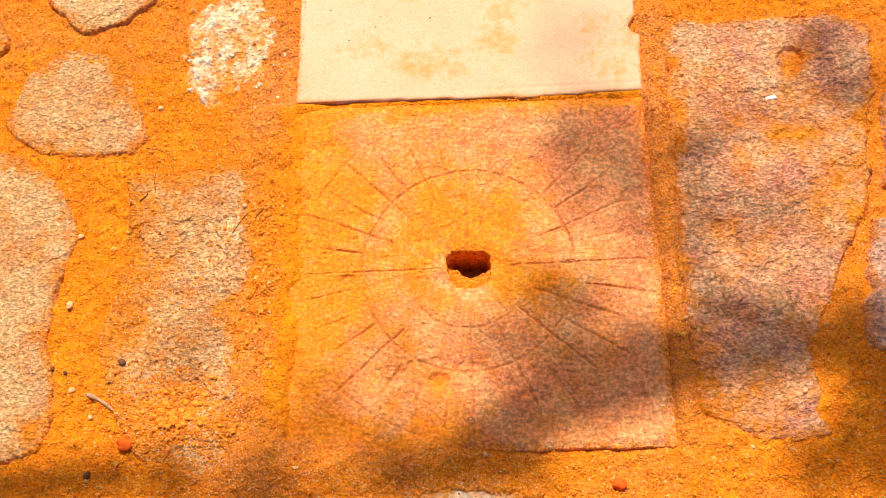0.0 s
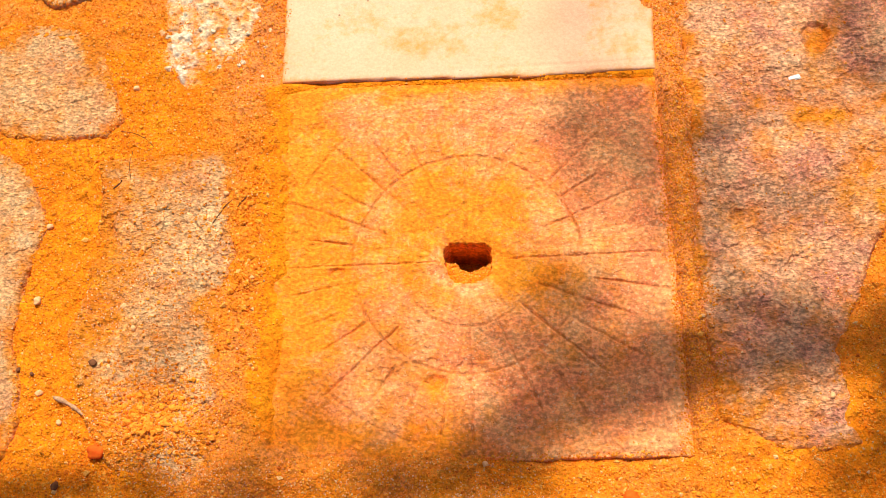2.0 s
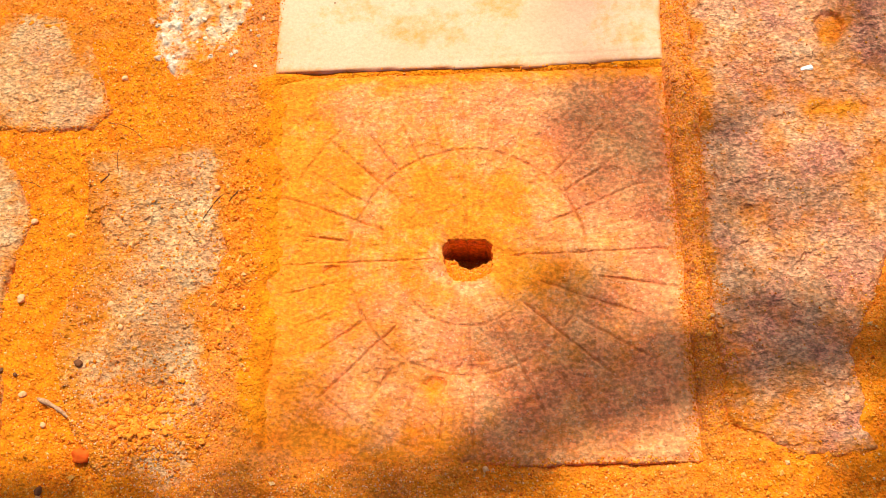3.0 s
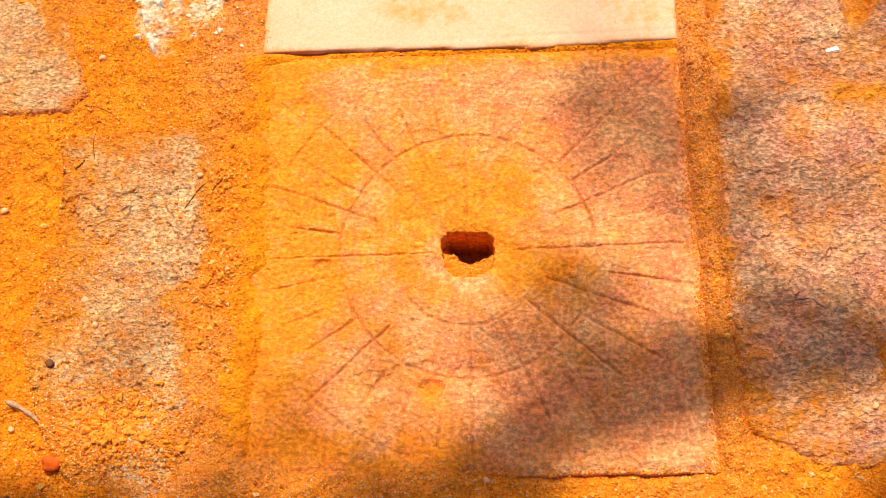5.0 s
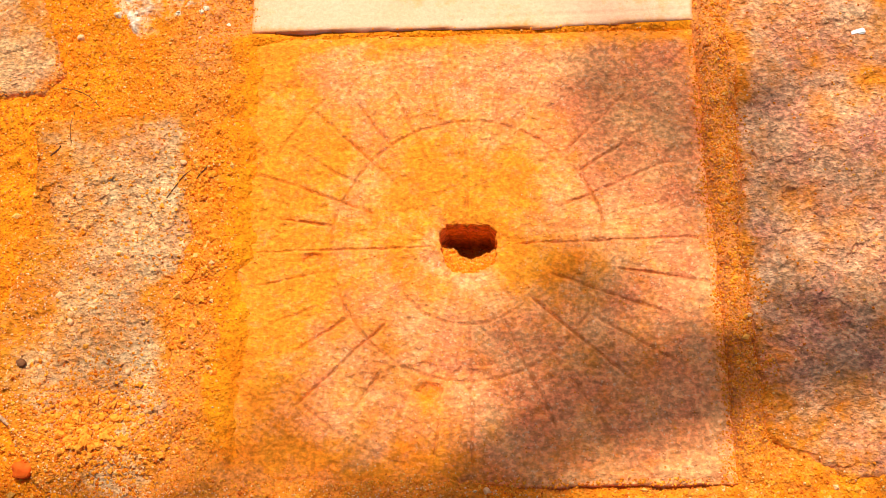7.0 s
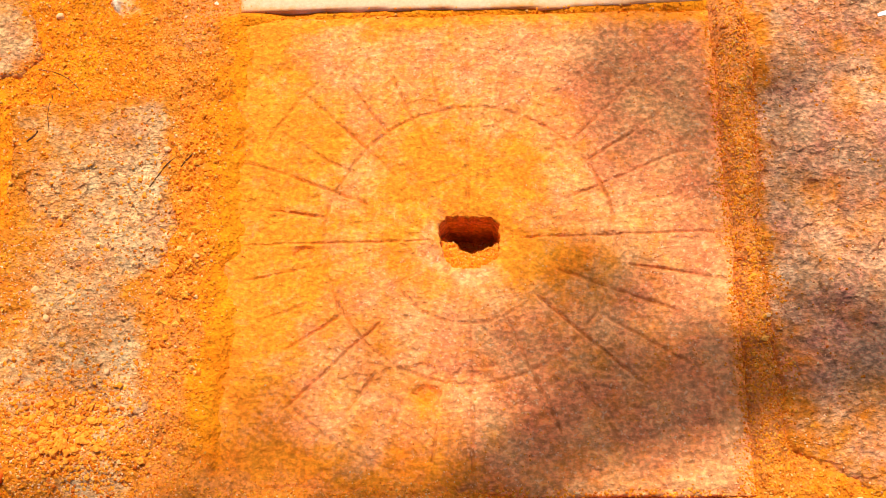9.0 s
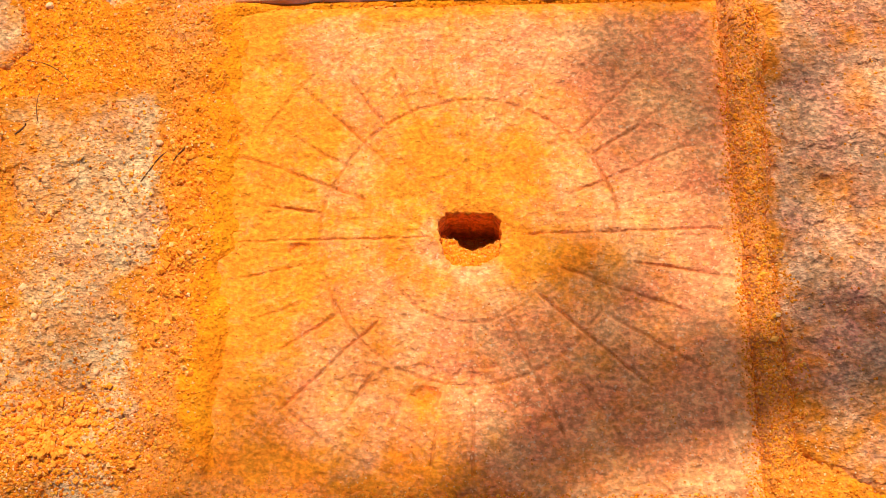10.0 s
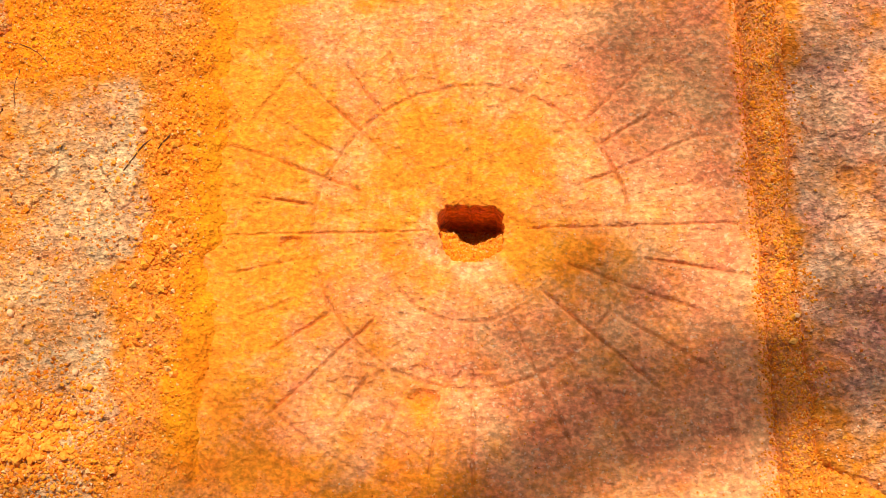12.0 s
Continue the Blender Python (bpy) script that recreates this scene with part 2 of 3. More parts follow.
def carving(x, y):
    """The carved rings and rays, worn unevenly: 0 untouched to 1 deep."""
    r = np.hypot(x - CX, y - CY) + 0.0024 * fbm(x, y, 0.04, 21)
    a = np.degrees(np.arctan2(y - CY, x - CX)) % 360
    wear = smooth(-0.30, 0.35, fbm(x, y, 0.06, 23, 4))
    cut = np.zeros(x.shape)
    # inner ring, middle ring, and the outer one, which is left only on two sides
    left = smooth(110, 120, a) * smooth(163, 150, a) + 0.9 * smooth(212, 220, a) * smooth(262, 250, a) + 0.4 * smooth(60, 50, a) * smooth(20, 30, a)
    for radius, deep, part in ((0.1015, 0.55, 0.35 + 0.65 * smooth(195, 225, a) * smooth(330, 305, a)), (0.172, 0.85, 1.0), (0.281, 0.75, left)):
        cut = np.maximum(cut, deep * part * np.exp(-((r - radius) / 0.0018) ** 2) * (0.60 + 0.40 * smooth(-0.25, 0.25, fbm(x, y, 0.09, 25 + int(radius * 100), 2))))
    for shift in (0, 1):
        k = ((np.floor(a / 11.25) + shift) % 32).astype(int)
        gap = (a - k * 11.25 - RAY_TURN[k] + 180) % 360 - 180
        off = np.radians(gap) * r + 0.0016 * fbm(x, y, 0.030, 22, 3) + 0.0006 * fbm(x, y, 0.008, 26, 2)
        ray = np.exp(-(off / 0.0017) ** 2) * smooth(-0.004, 0.010, r - RAY_FROM[k]) * smooth(-0.004, 0.012, RAY_TO[k] - r)
        cut = np.maximum(cut, ray * RAY_DEEP[k])
    wear = np.maximum(wear, 0.75 * blob(x, y, 0.15, -0.12, 0.14, 0.12) * smooth(-0.35, 0.1, fbm(x, y, 0.025, 27, 4)))
    dull = 1 - 0.08 * smooth(-0.02, 0.12, y) * smooth(0.22, 0.10, x)
    return cut * (0.60 + 0.40 * wear) * dull * (1 - 0.5 * smooth(0.25, 0.8, vnoise(x, y, 0.007, 24)))


def slab_height(x, y):
    edge = inside(x, y, SLAB) + 0.0035 * fbm(x, y, 0.04, 3, 4, 0.5)
    hole = -inside(x, y, HOLE) + 0.0055 * fbm(x, y, 0.014, 8, 4, 0.62)
    z = 0.0012 * fbm(x, y, 0.12, 11) + 0.0008 * fbm(x, y, 0.02, 12) + 0.0004 * vnoise(x, y, 0.005, 13)
    z = z + 0.004 * np.maximum(-0.1, fbm(x, y, 0.016, 15, 3)) * smooth(-0.235, -0.295, x + 0.05 * fbm(x, y, 0.06, 16))
    z = z - 0.0055 * carving(x, y)
    z = z - 0.0016 * smooth(0.268, 0.274, x + 0.003 * fbm(x, y, 0.05, 14)) * smooth(0.2, 0.0, y)
    # shallow pits and the flaked patch below the hole
    z = z - 0.0055 * smooth(0.35, 0.7, blob(x, y, -0.049, -0.178, 0.022, 0.016) + 0.35 * fbm(x, y, 0.02, 31))
    z = z - 0.005 * smooth(0.35, 0.7, blob(x, y, -0.197, -0.008, 0.016, 0.012) + 0.35 * fbm(x, y, 0.02, 32))
    z = z - 0.003 * smooth(0.45, 0.65, blob(x, y, -0.06, -0.165, 0.10, 0.03) + 0.5 * fbm(x, y, 0.03, 33))
    z = z - 0.0015 * smooth(0.28, 0.42, fbm(x, y * 1.4, 0.06, 34, 5)) - 0.0015 * smooth(0.3, 0.45, fbm(x, y * 1.4, 0.03, 35, 4))
    z = z - 0.0045 * np.exp(-np.maximum(hole, 0) / 0.006)
    z = z - 0.12 * smooth(0.0008, -0.0022, hole)
    z = z - 0.0035 * smooth(0.016, 0.0, edge)
    return z - 0.05 * smooth(0.001, -0.006, edge)


def slab_dust(x, y):
    d = 0.16 + 0.40 * fbm(x, y, 0.14, 41)
    d = d + 0.95 * smooth(-0.15, -0.290, x + 0.05 * fbm(x, y, 0.08, 44, 4)) * smooth(-0.33, -0.22, y) + 0.35 * blob(x, y, -0.10, 0.12, 0.20, 0.20)
    d = d + 0.65 * blob(x, y, 0.0, 0.06, 0.09, 0.08) + 0.35 * blob(x, y, 0.08, 0.10, 0.05, 0.10, -30) + 0.45 * smooth(0.25, 0.31, y)
    d = d + 0.8 * blob(x, y, -0.049, -0.18, 0.022) + 0.6 * blob(x, y, -0.197, -0.01, 0.018) + 0.4 * blob(x, y, -0.04, -0.05, 0.04, 0.03)
    d = d + 0.35 * blob(x, y, -0.24, -0.02, 0.10, 0.09) - 0.05 * blob(x, y, -0.24, -0.21, 0.12, 0.06) + 0.7 * blob(x, y, 0.10, -0.02, 0.07, 0.035) + 0.3 * fbm(x, y, 0.05, 43, 5, 0.6) + 0.12 * smooth(-0.25, -0.29, y) * smooth(0.0, -0.15, x)
    d = d + (0.42 + 0.33 * smooth(0.1, -0.2, x)) * smooth(-0.29, -0.22, y) * smooth(0.030, 0.0, inside(x, y, SLAB) + 0.020 * fbm(x, y, 0.04, 42, 5, 0.65))
    d = d + 0.6 * smooth(-0.20, -0.285, y + 0.05 * fbm(x, y, 0.06, 45)) * smooth(0.12, -0.08, x)
    return d - 0.12 * smooth(0.08, 0.22, x) - 0.45 * np.exp(-(np.abs(np.hypot(x - CX, y - CY) - 0.046) / 0.010) ** 2) * smooth(0.03, -0.03, x + y)


def plate_height(x, y):
    edge = inside(x, y, PLATE) + 0.0018 * fbm(x, y, 0.03, 51)
    z = 0.003 + 0.0008 * fbm(x, y, 0.1, 52) + 0.0002 * vnoise(x, y, 0.006, 53)
    z = z - 0.0012 * np.exp(-((y - 0.331 - 0.012 * x) / 0.0016) ** 2) * smooth(-0.1, 0.1, x) - 0.0010 * np.exp(-((x + 0.286) / 0.002) ** 2) * (y > 0.36)
    return z - 0.0015 * smooth(0.006, 0, edge) - 0.06 * smooth(0.0005, -0.003, edge)


def plate_dust(x, y):
    return 0.14 + 0.50 * fbm(x, y, 0.08, 55, 5) + 0.6 * blob(x, y, -0.09, 0.38, 0.05, 0.03) + 0.35 * blob(x, y, -0.2, 0.43, 0.06, 0.04) + 0.25 * blob(x, y, 0.0, 0.42, 0.12, 0.03) + 0.35 * smooth(0.012, 0.0, inside(x, y, PLATE))


def stone_height(outline, top, rough, seed, edge=0.022, flakes=0.0, ragged=0.008):
    def height(x, y):
        d = inside(x, y, outline) + ragged * fbm(x, y, 0.05, seed, 4, 0.45)
        z = top + rough * (fbm(x, y, 0.16, seed + 1) + 0.35 * fbm(x, y, 0.025, seed + 2)) + 0.0008 * fbm(x, y, 0.007, seed + 3, 2)
        if flakes:
            n = fbm(x, y * 1.5, 0.13, seed + 4, 5, 0.55) * 4.0
            z = z + flakes * (np.floor(n) + smooth(0.0, 0.035, n - np.floor(n)))
        z = z - (top + 0.012) * smooth(edge, 0.0, d) ** 2 * 0.8
        return z - 0.06 * smooth(0.001, -0.006, d)
    return height


STONES, COVERS = [], {}


def flagstone(label, outline, top, material, seed, rough=0.003, edge=0.022, flakes=0.0, ragged=0.008, step=0.0026, dust=None, dints=()):
    base = stone_height(outline, top, rough, seed, edge, flakes, ragged)

    def height(x, y):
        z = base(x, y)
        for cx, cy, radius, deep in dints:
            z = z - deep * smooth(radius, radius * 0.82, np.hypot(x - cx, y - cy) + 0.004 * fbm(x, y, 0.02, seed + 6))
        return z

    def cover(x, y):
        d = 0.12 + 0.45 * fbm(x, y, 0.11, seed + 7) + 0.60 * smooth(0.038, 0.0, inside(x, y, outline) + 0.034 * fbm(x, y, 0.035, seed + 8, 5, 0.65))
        return d + (dust(x, y) if dust else 0)

    px, py = [p[0] for p in outline], [p[1] for p in outline]
    ob = relief("flagstone", np.arange(min(px) - 0.03, max(px) + 0.03, step), np.arange(min(py) - 0.03, max(py) + 0.03, step), height, material, cover,
                keep=lambda x, y: inside(x, y, outline) > -0.022)
    tagged(ob, label, "flagstone", "flagstones set in the sand")
    COVERS[len(STONES)] = cover
    STONES.append((outline, height))
    return ob


def finer(lo, hi, a, b):
    """Steps of 1.6 mm, and of half as much between a and b."""
    return np.concatenate([np.arange(lo, a, 0.0016), np.arange(a, b, 0.0008), np.arange(b, hi, 0.0016)])


# extra darkens the carved cuts and paints the hole's shade onto its walls
slab = relief("carved_stone_slab", finer(-0.315, 0.315, -0.046, 0.046), finer(-0.302, 0.318, -0.038, 0.048), slab_height, slab_mat, slab_dust,
              keep=lambda x, y: inside(x, y, SLAB) > -0.008, extra=lambda x, y: np.maximum(0.8 * carving(x, y), smooth(0.001, 0.005, inside(x, y, HOLE))))
tagged(slab, "square tan sandstone slab carved with rings and rays round a square hole, dusted orange", "stone slab")
STONES.append((SLAB, slab_height))
plate = relief("cream_stone_slab", np.arange(-0.310, 0.325, 0.0028), np.arange(0.305, 0.945, 0.0028), plate_height, plate_mat, plate_dust,
               keep=lambda x, y: inside(x, y, PLATE) > -0.008)
tagged(plate, "smooth cream stone slab with rusty stains, set beside the carved slab", "stone slab")
STONES.append((PLATE, plate_height))

rounded = flagstone("rounded pale sandstone flagstone half buried in orange sand",
          [(-0.824, 0.310), (-0.801, 0.399), (-0.751, 0.454), (-0.701, 0.460), (-0.651, 0.444), (-0.595, 0.418), (-0.575, 0.339), (-0.556, 0.270), (-0.578, 0.240), (-0.632, 0.233), (-0.702, 0.240), (-0.756, 0.250), (-0.800, 0.270)],
          -0.002, left_mat, 101, 0.002, 0.008, ragged=0.013, dust=lambda x, y: 0.9 * blob(x, y, -0.60, 0.375, 0.04, 0.035) + 0.06 + 0.3 * fbm(x, y, 0.04, 109, 4))
raised = flagstone("pale sandstone flagstone with a raised broken edge",
          [(-0.780, 0.570), (-0.754, 0.530), (-0.697, 0.490), (-0.656, 0.494), (-0.617, 0.507), (-0.570, 0.556), (-0.545, 0.640), (-0.600, 0.720), (-0.760, 0.710), (-0.800, 0.640)],
          0.005, left_mat, 111, 0.003, 0.007, ragged=0.012, dust=lambda x, y: -0.15)
flagstone("small pale sandstone piece with a broken edge",
          [(-0.870, 0.560), (-0.833, 0.490), (-0.836, 0.465), (-0.852, 0.450), (-0.920, 0.450), (-0.960, 0.500), (-0.930, 0.580)], 0.005, left_mat, 121, 0.003, 0.007, ragged=0.012)
long_stone = flagstone("long pale pinkish sandstone flagstone with sandy patches",
          [(-0.819, 0.253), (-0.783, 0.241), (-0.726, 0.208), (-0.693, 0.175), (-0.666, 0.136), (-0.655, 0.094), (-0.670, 0.008), (-0.680, -0.083), (-0.667, -0.168), (-0.658, -0.220), (-0.674, -0.272), (-0.720, -0.300), (-0.830, -0.300), (-0.960, -0.200), (-1.000, 0.050), (-0.940, 0.210)],
          0.000, left_mat, 131, 0.003, 0.009, ragged=0.014, dust=lambda x, y: 0.6 * blob(x, y, -0.70, -0.24, 0.03) + 0.06 + 0.35 * fbm(x, y, 0.05, 139, 4))
WORN = [(-0.590, 0.196), (-0.498, 0.203), (-0.415, 0.213), (-0.369, 0.211), (-0.358, 0.190), (-0.363, 0.106), (-0.346, 0.028), (-0.350, -0.012), (-0.372, -0.050), (-0.366, -0.114), (-0.360, -0.177), (-0.350, -0.230), (-0.350, -0.310), (-0.425, -0.330), (-0.527, -0.290), (-0.570, -0.207), (-0.600, -0.090), (-0.586, -0.014), (-0.571, 0.101)]
worn = flagstone("worn sandstone flagstone mostly covered with orange sand and gravel", WORN,
          -0.001, left_mat, 141, 0.006, 0.009, ragged=0.012, flakes=0.0030,
          dust=lambda x, y: 0.06 + 0.60 * fbm(x, y, 0.06, 149, 4) + 0.45 * smooth(0.055, 0.0, inside(x, y, WORN) + 0.06 * fbm(x, y, 0.05, 148, 4)) + 0.5 * blob(x, y, -0.47, -0.20, 0.07, 0.06) + 0.20 * smooth(-0.20, -0.28, y) + 0.25 * smooth(-0.48, -0.57, x) + 0.5 * blob(x, y, -0.43, 0.15, 0.03, 0.06) + 0.4 * blob(x, y, -0.55, -0.02, 0.06) + 0.5 * blob(x, y, -0.40, -0.05, 0.05, 0.02) - 0.4 * blob(x, y, -0.39, 0.07, 0.04, 0.1))
flaky = flagstone("large flaky sandstone flagstone with layered weathered surface",
          [(0.371, 0.458), (0.462, 0.450), (0.560, 0.463), (0.631, 0.460), (0.690, 0.433), (0.705, 0.402), (0.690, 0.316), (0.672, 0.257), (0.660, 0.190), (0.640, 0.085), (0.604, 0.010), (0.580, -0.044), (0.545, -0.098), (0.520, -0.170), (0.545, -0.285), (0.436, -0.292), (0.367, -0.264), (0.338, -0.230), (0.330, -0.138), (0.332, -0.093), (0.326, -0.046), (0.327, 0.050), (0.338, 0.168), (0.343, 0.246), (0.337, 0.328), (0.343, 0.423)],
          0.001, right_mat, 151, 0.005, 0.012, flakes=0.0021, ragged=0.022, step=0.0020, dints=((0.556, 0.362, 0.026, 0.0075), (0.405, 0.058, 0.016, 0.004)),
          dust=lambda x, y: 0.9 * blob(x, y, 0.556, 0.362, 0.026) + 0.6 * blob(x, y, 0.56, 0.22, 0.05, 0.025) + 0.4 * blob(x, y, 0.60, 0.12, 0.05, 0.06) + 0.4 * blob(x, y, 0.41, 0.06, 0.025) + 0.45 * blob(x, y, 0.50, 0.25, 0.12, 0.10) + 0.3 * blob(x, y, 0.45, -0.22, 0.10, 0.05) - 0.06 + 0.35 * fbm(x, y, 0.05, 159, 4) + 0.12 * smooth(-0.10, -0.22, y))
flagstone("grey rough stone sticking out of the sand",
          [(0.640, 0.070), (0.628, 0.020), (0.616, -0.024), (0.620, -0.052), (0.600, -0.078), (0.598, -0.110), (0.606, -0.146), (0.652, -0.172), (0.740, -0.130), (0.770, -0.030), (0.730, 0.080)],
          0.008, grey_mat, 161, 0.006, 0.014, flakes=0.002, dust=lambda x, y: -0.15)
flagstone("pale rough stone at the edge of the sand",
          [(0.686, 0.261), (0.700, 0.295), (0.760, 0.320), (0.820, 0.260), (0.800, 0.130), (0.730, 0.110), (0.668, 0.122), (0.684, 0.192)], 0.010, grey_mat, 171, 0.005, 0.014, flakes=0.002, dust=lambda x, y: -0.1)
flagstone("small grey stone half buried in orange sand",
          [(0.586, -0.215), (0.618, -0.192), (0.677, -0.205), (0.690, -0.260), (0.640, -0.280), (0.600, -0.262)], 0.002, grey_mat, 181, 0.006, 0.014, flakes=0.002)
flagstone("whitish worn stone just showing through the sand",
          [(-0.130, -0.350), (-0.082, -0.328), (-0.031, -0.324), (0.053, -0.330), (0.100, -0.352), (0.120, -0.420), (0.020, -0.470), (-0.120, -0.430)], -0.002, mortar_mat, 191, 0.004, 0.016, ragged=0.020, dust=lambda x, y: 0.25 + 0.4 * fbm(x, y, 0.03, 195))


# ---- loose layers on the weathered stones ----
def flake(stone, index, cx, cy, rx, ry, turn, thick, seed, material):
    """A thin layer that has not yet come off its stone."""
    below = STONES[index][1]
    c, sn = math.cos(radians(turn)), math.sin(radians(turn))
    pts = []
    for k in range(18):
        a = 2 * math.pi * k / 18
        r = 1 + 0.60 * noise.noise(Vector((math.cos(a) * 1.6 + seed, math.sin(a) * 1.6, seed * 0.7)))
        u, v = rx * r * math.cos(a), ry * r * math.sin(a)
        pts.append((cx + u * c - v * sn, cy + u * sn + v * c))

    def height(x, y):
        d = inside(x, y, pts) + 0.016 * fbm(x, y, 0.03, seed, 5, 0.65)
        back = smooth(-0.7, 0.5, ((y - cy) * c - (x - cx) * sn) / ry)
        return below(x, y) - 0.002 + (thick * (1 - 0.95 * back) + 0.002 * (1 - back)) * smooth(-0.001, 0.0022, d) * smooth(-0.014, -0.006, inside(x, y, pts)) + 0.0005 * fbm(x, y, 0.01, seed + 1, 2)

    px, py = [p[0] for p in pts], [p[1] for p in pts]
    ob = relief("flake", np.arange(min(px) - 0.018, max(px) + 0.018, 0.002), np.arange(min(py) - 0.018, max(py) + 0.018, 0.002), height, material,
                COVERS[index], keep=lambda x, y: inside(x, y, pts) > -0.016)
    ob.location = ob.location - stone.location
    ob.parent = stone
    STONES.append((pts, height))
    return ob


RIGHT, LEFT = 7, 6
for k, (cx, cy, rx, ry, turn, thick) in enumerate((
        (0.475, 0.345, 0.060, 0.040, 5, 0.0045), (0.600, 0.270, 0.045, 0.040, -10, 0.0050), (0.480, 0.245, 0.055, 0.035, 12, 0.0045), (0.575, 0.185, 0.050, 0.040, 15, 0.0060),
        (0.400, 0.150, 0.045, 0.050, -8, 0.0045), (0.500, 0.115, 0.060, 0.035, 6, 0.0040), (0.395, 0.050, 0.040, 0.030, -20, 0.0050), (0.475, 0.020, 0.050, 0.030, 5, 0.0040),
        (0.430, -0.230, 0.060, 0.035, -18, 0.0050), (0.410, -0.110, 0.040, 0.040, 0, 0.0035), (0.480, -0.190, 0.040, 0.050, 10, 0.0040), (0.640, 0.400, 0.040, 0.030, -30, 0.0045))):
    flake(flaky, RIGHT, cx, cy, rx, ry, turn, 0.48 * thick, 300 + 7 * k, right_mat)
for k, (cx, cy, rx, ry, turn, thick) in enumerate(((-0.395, 0.120, 0.032, 0.075, 5, 0.0040), (-0.385, 0.015, 0.030, 0.045, 10, 0.0045), (-0.515, 0.120, 0.050, 0.060, 0, 0.0025), (-0.400, -0.140, 0.035, 0.070, 0, 0.0035))):
    flake(worn, LEFT, cx, cy, rx, ry, turn, thick, 400 + 7 * k, left_mat)


for stone, index, cx, cy, rx, ry, turn, seed in ((rounded, 2, -0.66, 0.33, 0.06, 0.04, 10, 500), (rounded, 2, -0.75, 0.30, 0.04, 0.05, -15, 507), (long_stone, 5, -0.73, 0.08, 0.05, 0.06, 20, 514),
                                                 (long_stone, 5, -0.75, -0.06, 0.05, 0.05, -10, 521), (long_stone, 5, -0.72, -0.19, 0.035, 0.05, 5, 528), (raised, 3, -0.67, 0.55, 0.05, 0.035, 0, 535)):
    flake(stone, index, cx, cy, rx, ry, turn, 0.0022, seed, left_mat)


# ---- ground ----
def lap(x, y):
    """The band of fine sand that hides the carved slab's border."""
    return smooth(-0.330, -0.300, x + 0.04 * fbm(x, y, 0.04, 69)) * smooth(-0.26, -0.285, x) * smooth(0.33, 0.30, np.abs(y))


def ground_flat(x, y):
    z = -0.0055 + 0.004 * fbm(x, y, 0.25, 61) + 0.0042 * fbm(x, y, 0.06, 62) + 0.0064 * np.maximum(-0.2, fbm(x, y, 0.016, 63, 3)) * (1 - 0.55 * lap(x, y)) * (1 - 0.7 * smooth(0.28, 0.30, y) * smooth(0.36, 0.34, y) * smooth(0.33, 0.30, np.abs(x))) + 0.0015 * lap(x, y)
    z = z + 0.0110 * smooth(-0.42, -0.31, x) * smooth(-0.22, -0.29, x) * smooth(0.33, 0.30, y) * smooth(-0.36, -0.29, y) + 0.0095 * smooth(-0.25, -0.29, y + 0.015 * fbm(x, y, 0.05, 70)) * smooth(-0.37, -0.31, y) * smooth(0.12, -0.12, x) * smooth(-0.42, -0.32, x)
    z = z + (0.0120 + 0.006 * fbm(x, y, 0.05, 67)) * smooth(0.298, 0.318, x) * smooth(0.350, 0.328, x) * smooth(0.42, 0.30, np.abs(y)) * smooth(0.004, -0.010, inside(x, y, PLATE)) + 0.010 * blob(x, y, -0.466, -0.225, 0.06, 0.045)
    z = z + 0.0062 * smooth(0.30, 0.312, y) * smooth(0.326, 0.316, y) * smooth(0.32, 0.29, np.abs(x))
    return z + 0.003 * smooth(-0.27, -0.33, y) + 0.006 * smooth(0.52, 0.56, x) * smooth(-0.05, -0.2, y)


def sand_height(x, y):
    z = ground_flat(x, y)
    near = (np.abs(x) < 1.05) & (y > -0.6) & (y < 1.0)
    low = np.zeros(x.shape)
    for outline, _ in STONES:
        deep = 0.14 if outline is SLAB else 0.05
        d = inside(x[near], y[near], outline)
        if outline is SLAB:
            soft = smooth(0.1, -0.1, x[near]) * smooth(0.29, 0.22, y[near])
            d = d - 0.014 * soft + (0.005 + 0.036 * soft) * fbm(x[near], y[near], 0.06, 68, 5, 0.62)
            low[near] = np.maximum(low[near], 0.0085 * smooth(-0.016, 0.016, d))
        else:
            d = d - 0.002 + 0.024 * fbm(x[near], y[near], 0.05, 74, 4, 0.6)
        low[near] = np.maximum(low[near], deep * smooth(0.014, 0.032, d))
    far = np.maximum(np.hypot(x, y) - 2.0, 0)
    return z - low + 0.02 * np.minimum(far, 4) * fbm(x, y, 3.0, 64)


def sand_dust(x, y):
    d = 0.45 * smooth(-0.36, -0.50, x) * (y < 0.4) - 0.50 * smooth(0.28, 0.31, x) * smooth(0.40, 0.34, x) * smooth(-0.28, -0.2, y) - 0.5 * blob(x, y, -0.34, 0.40, 0.06, 0.12)
    d = d + 0.5 * smooth(0.29, 0.31, y) * smooth(0.34, 0.32, y) * (np.abs(x) < 0.3) + 0.80 * lap(x, y) * smooth(-0.30, -0.15, y)
    d = d - 0.15 * blob(x, y, -0.33, -0.22, 0.04, 0.10) + 0.3 * blob(x, y, 0.56, -0.25, 0.1, 0.15) + 0.3 * blob(x, y, 0.45, 0.50, 0.15, 0.03)
    return 0.60 + 0.35 * fbm(x, y, 0.12, 65) + 0.3 * fbm(x, y, 1.5, 66) * smooth(0.8, 2.0, np.hypot(x, y)) + d * smooth(1.4, 0.9, np.hypot(x, y))


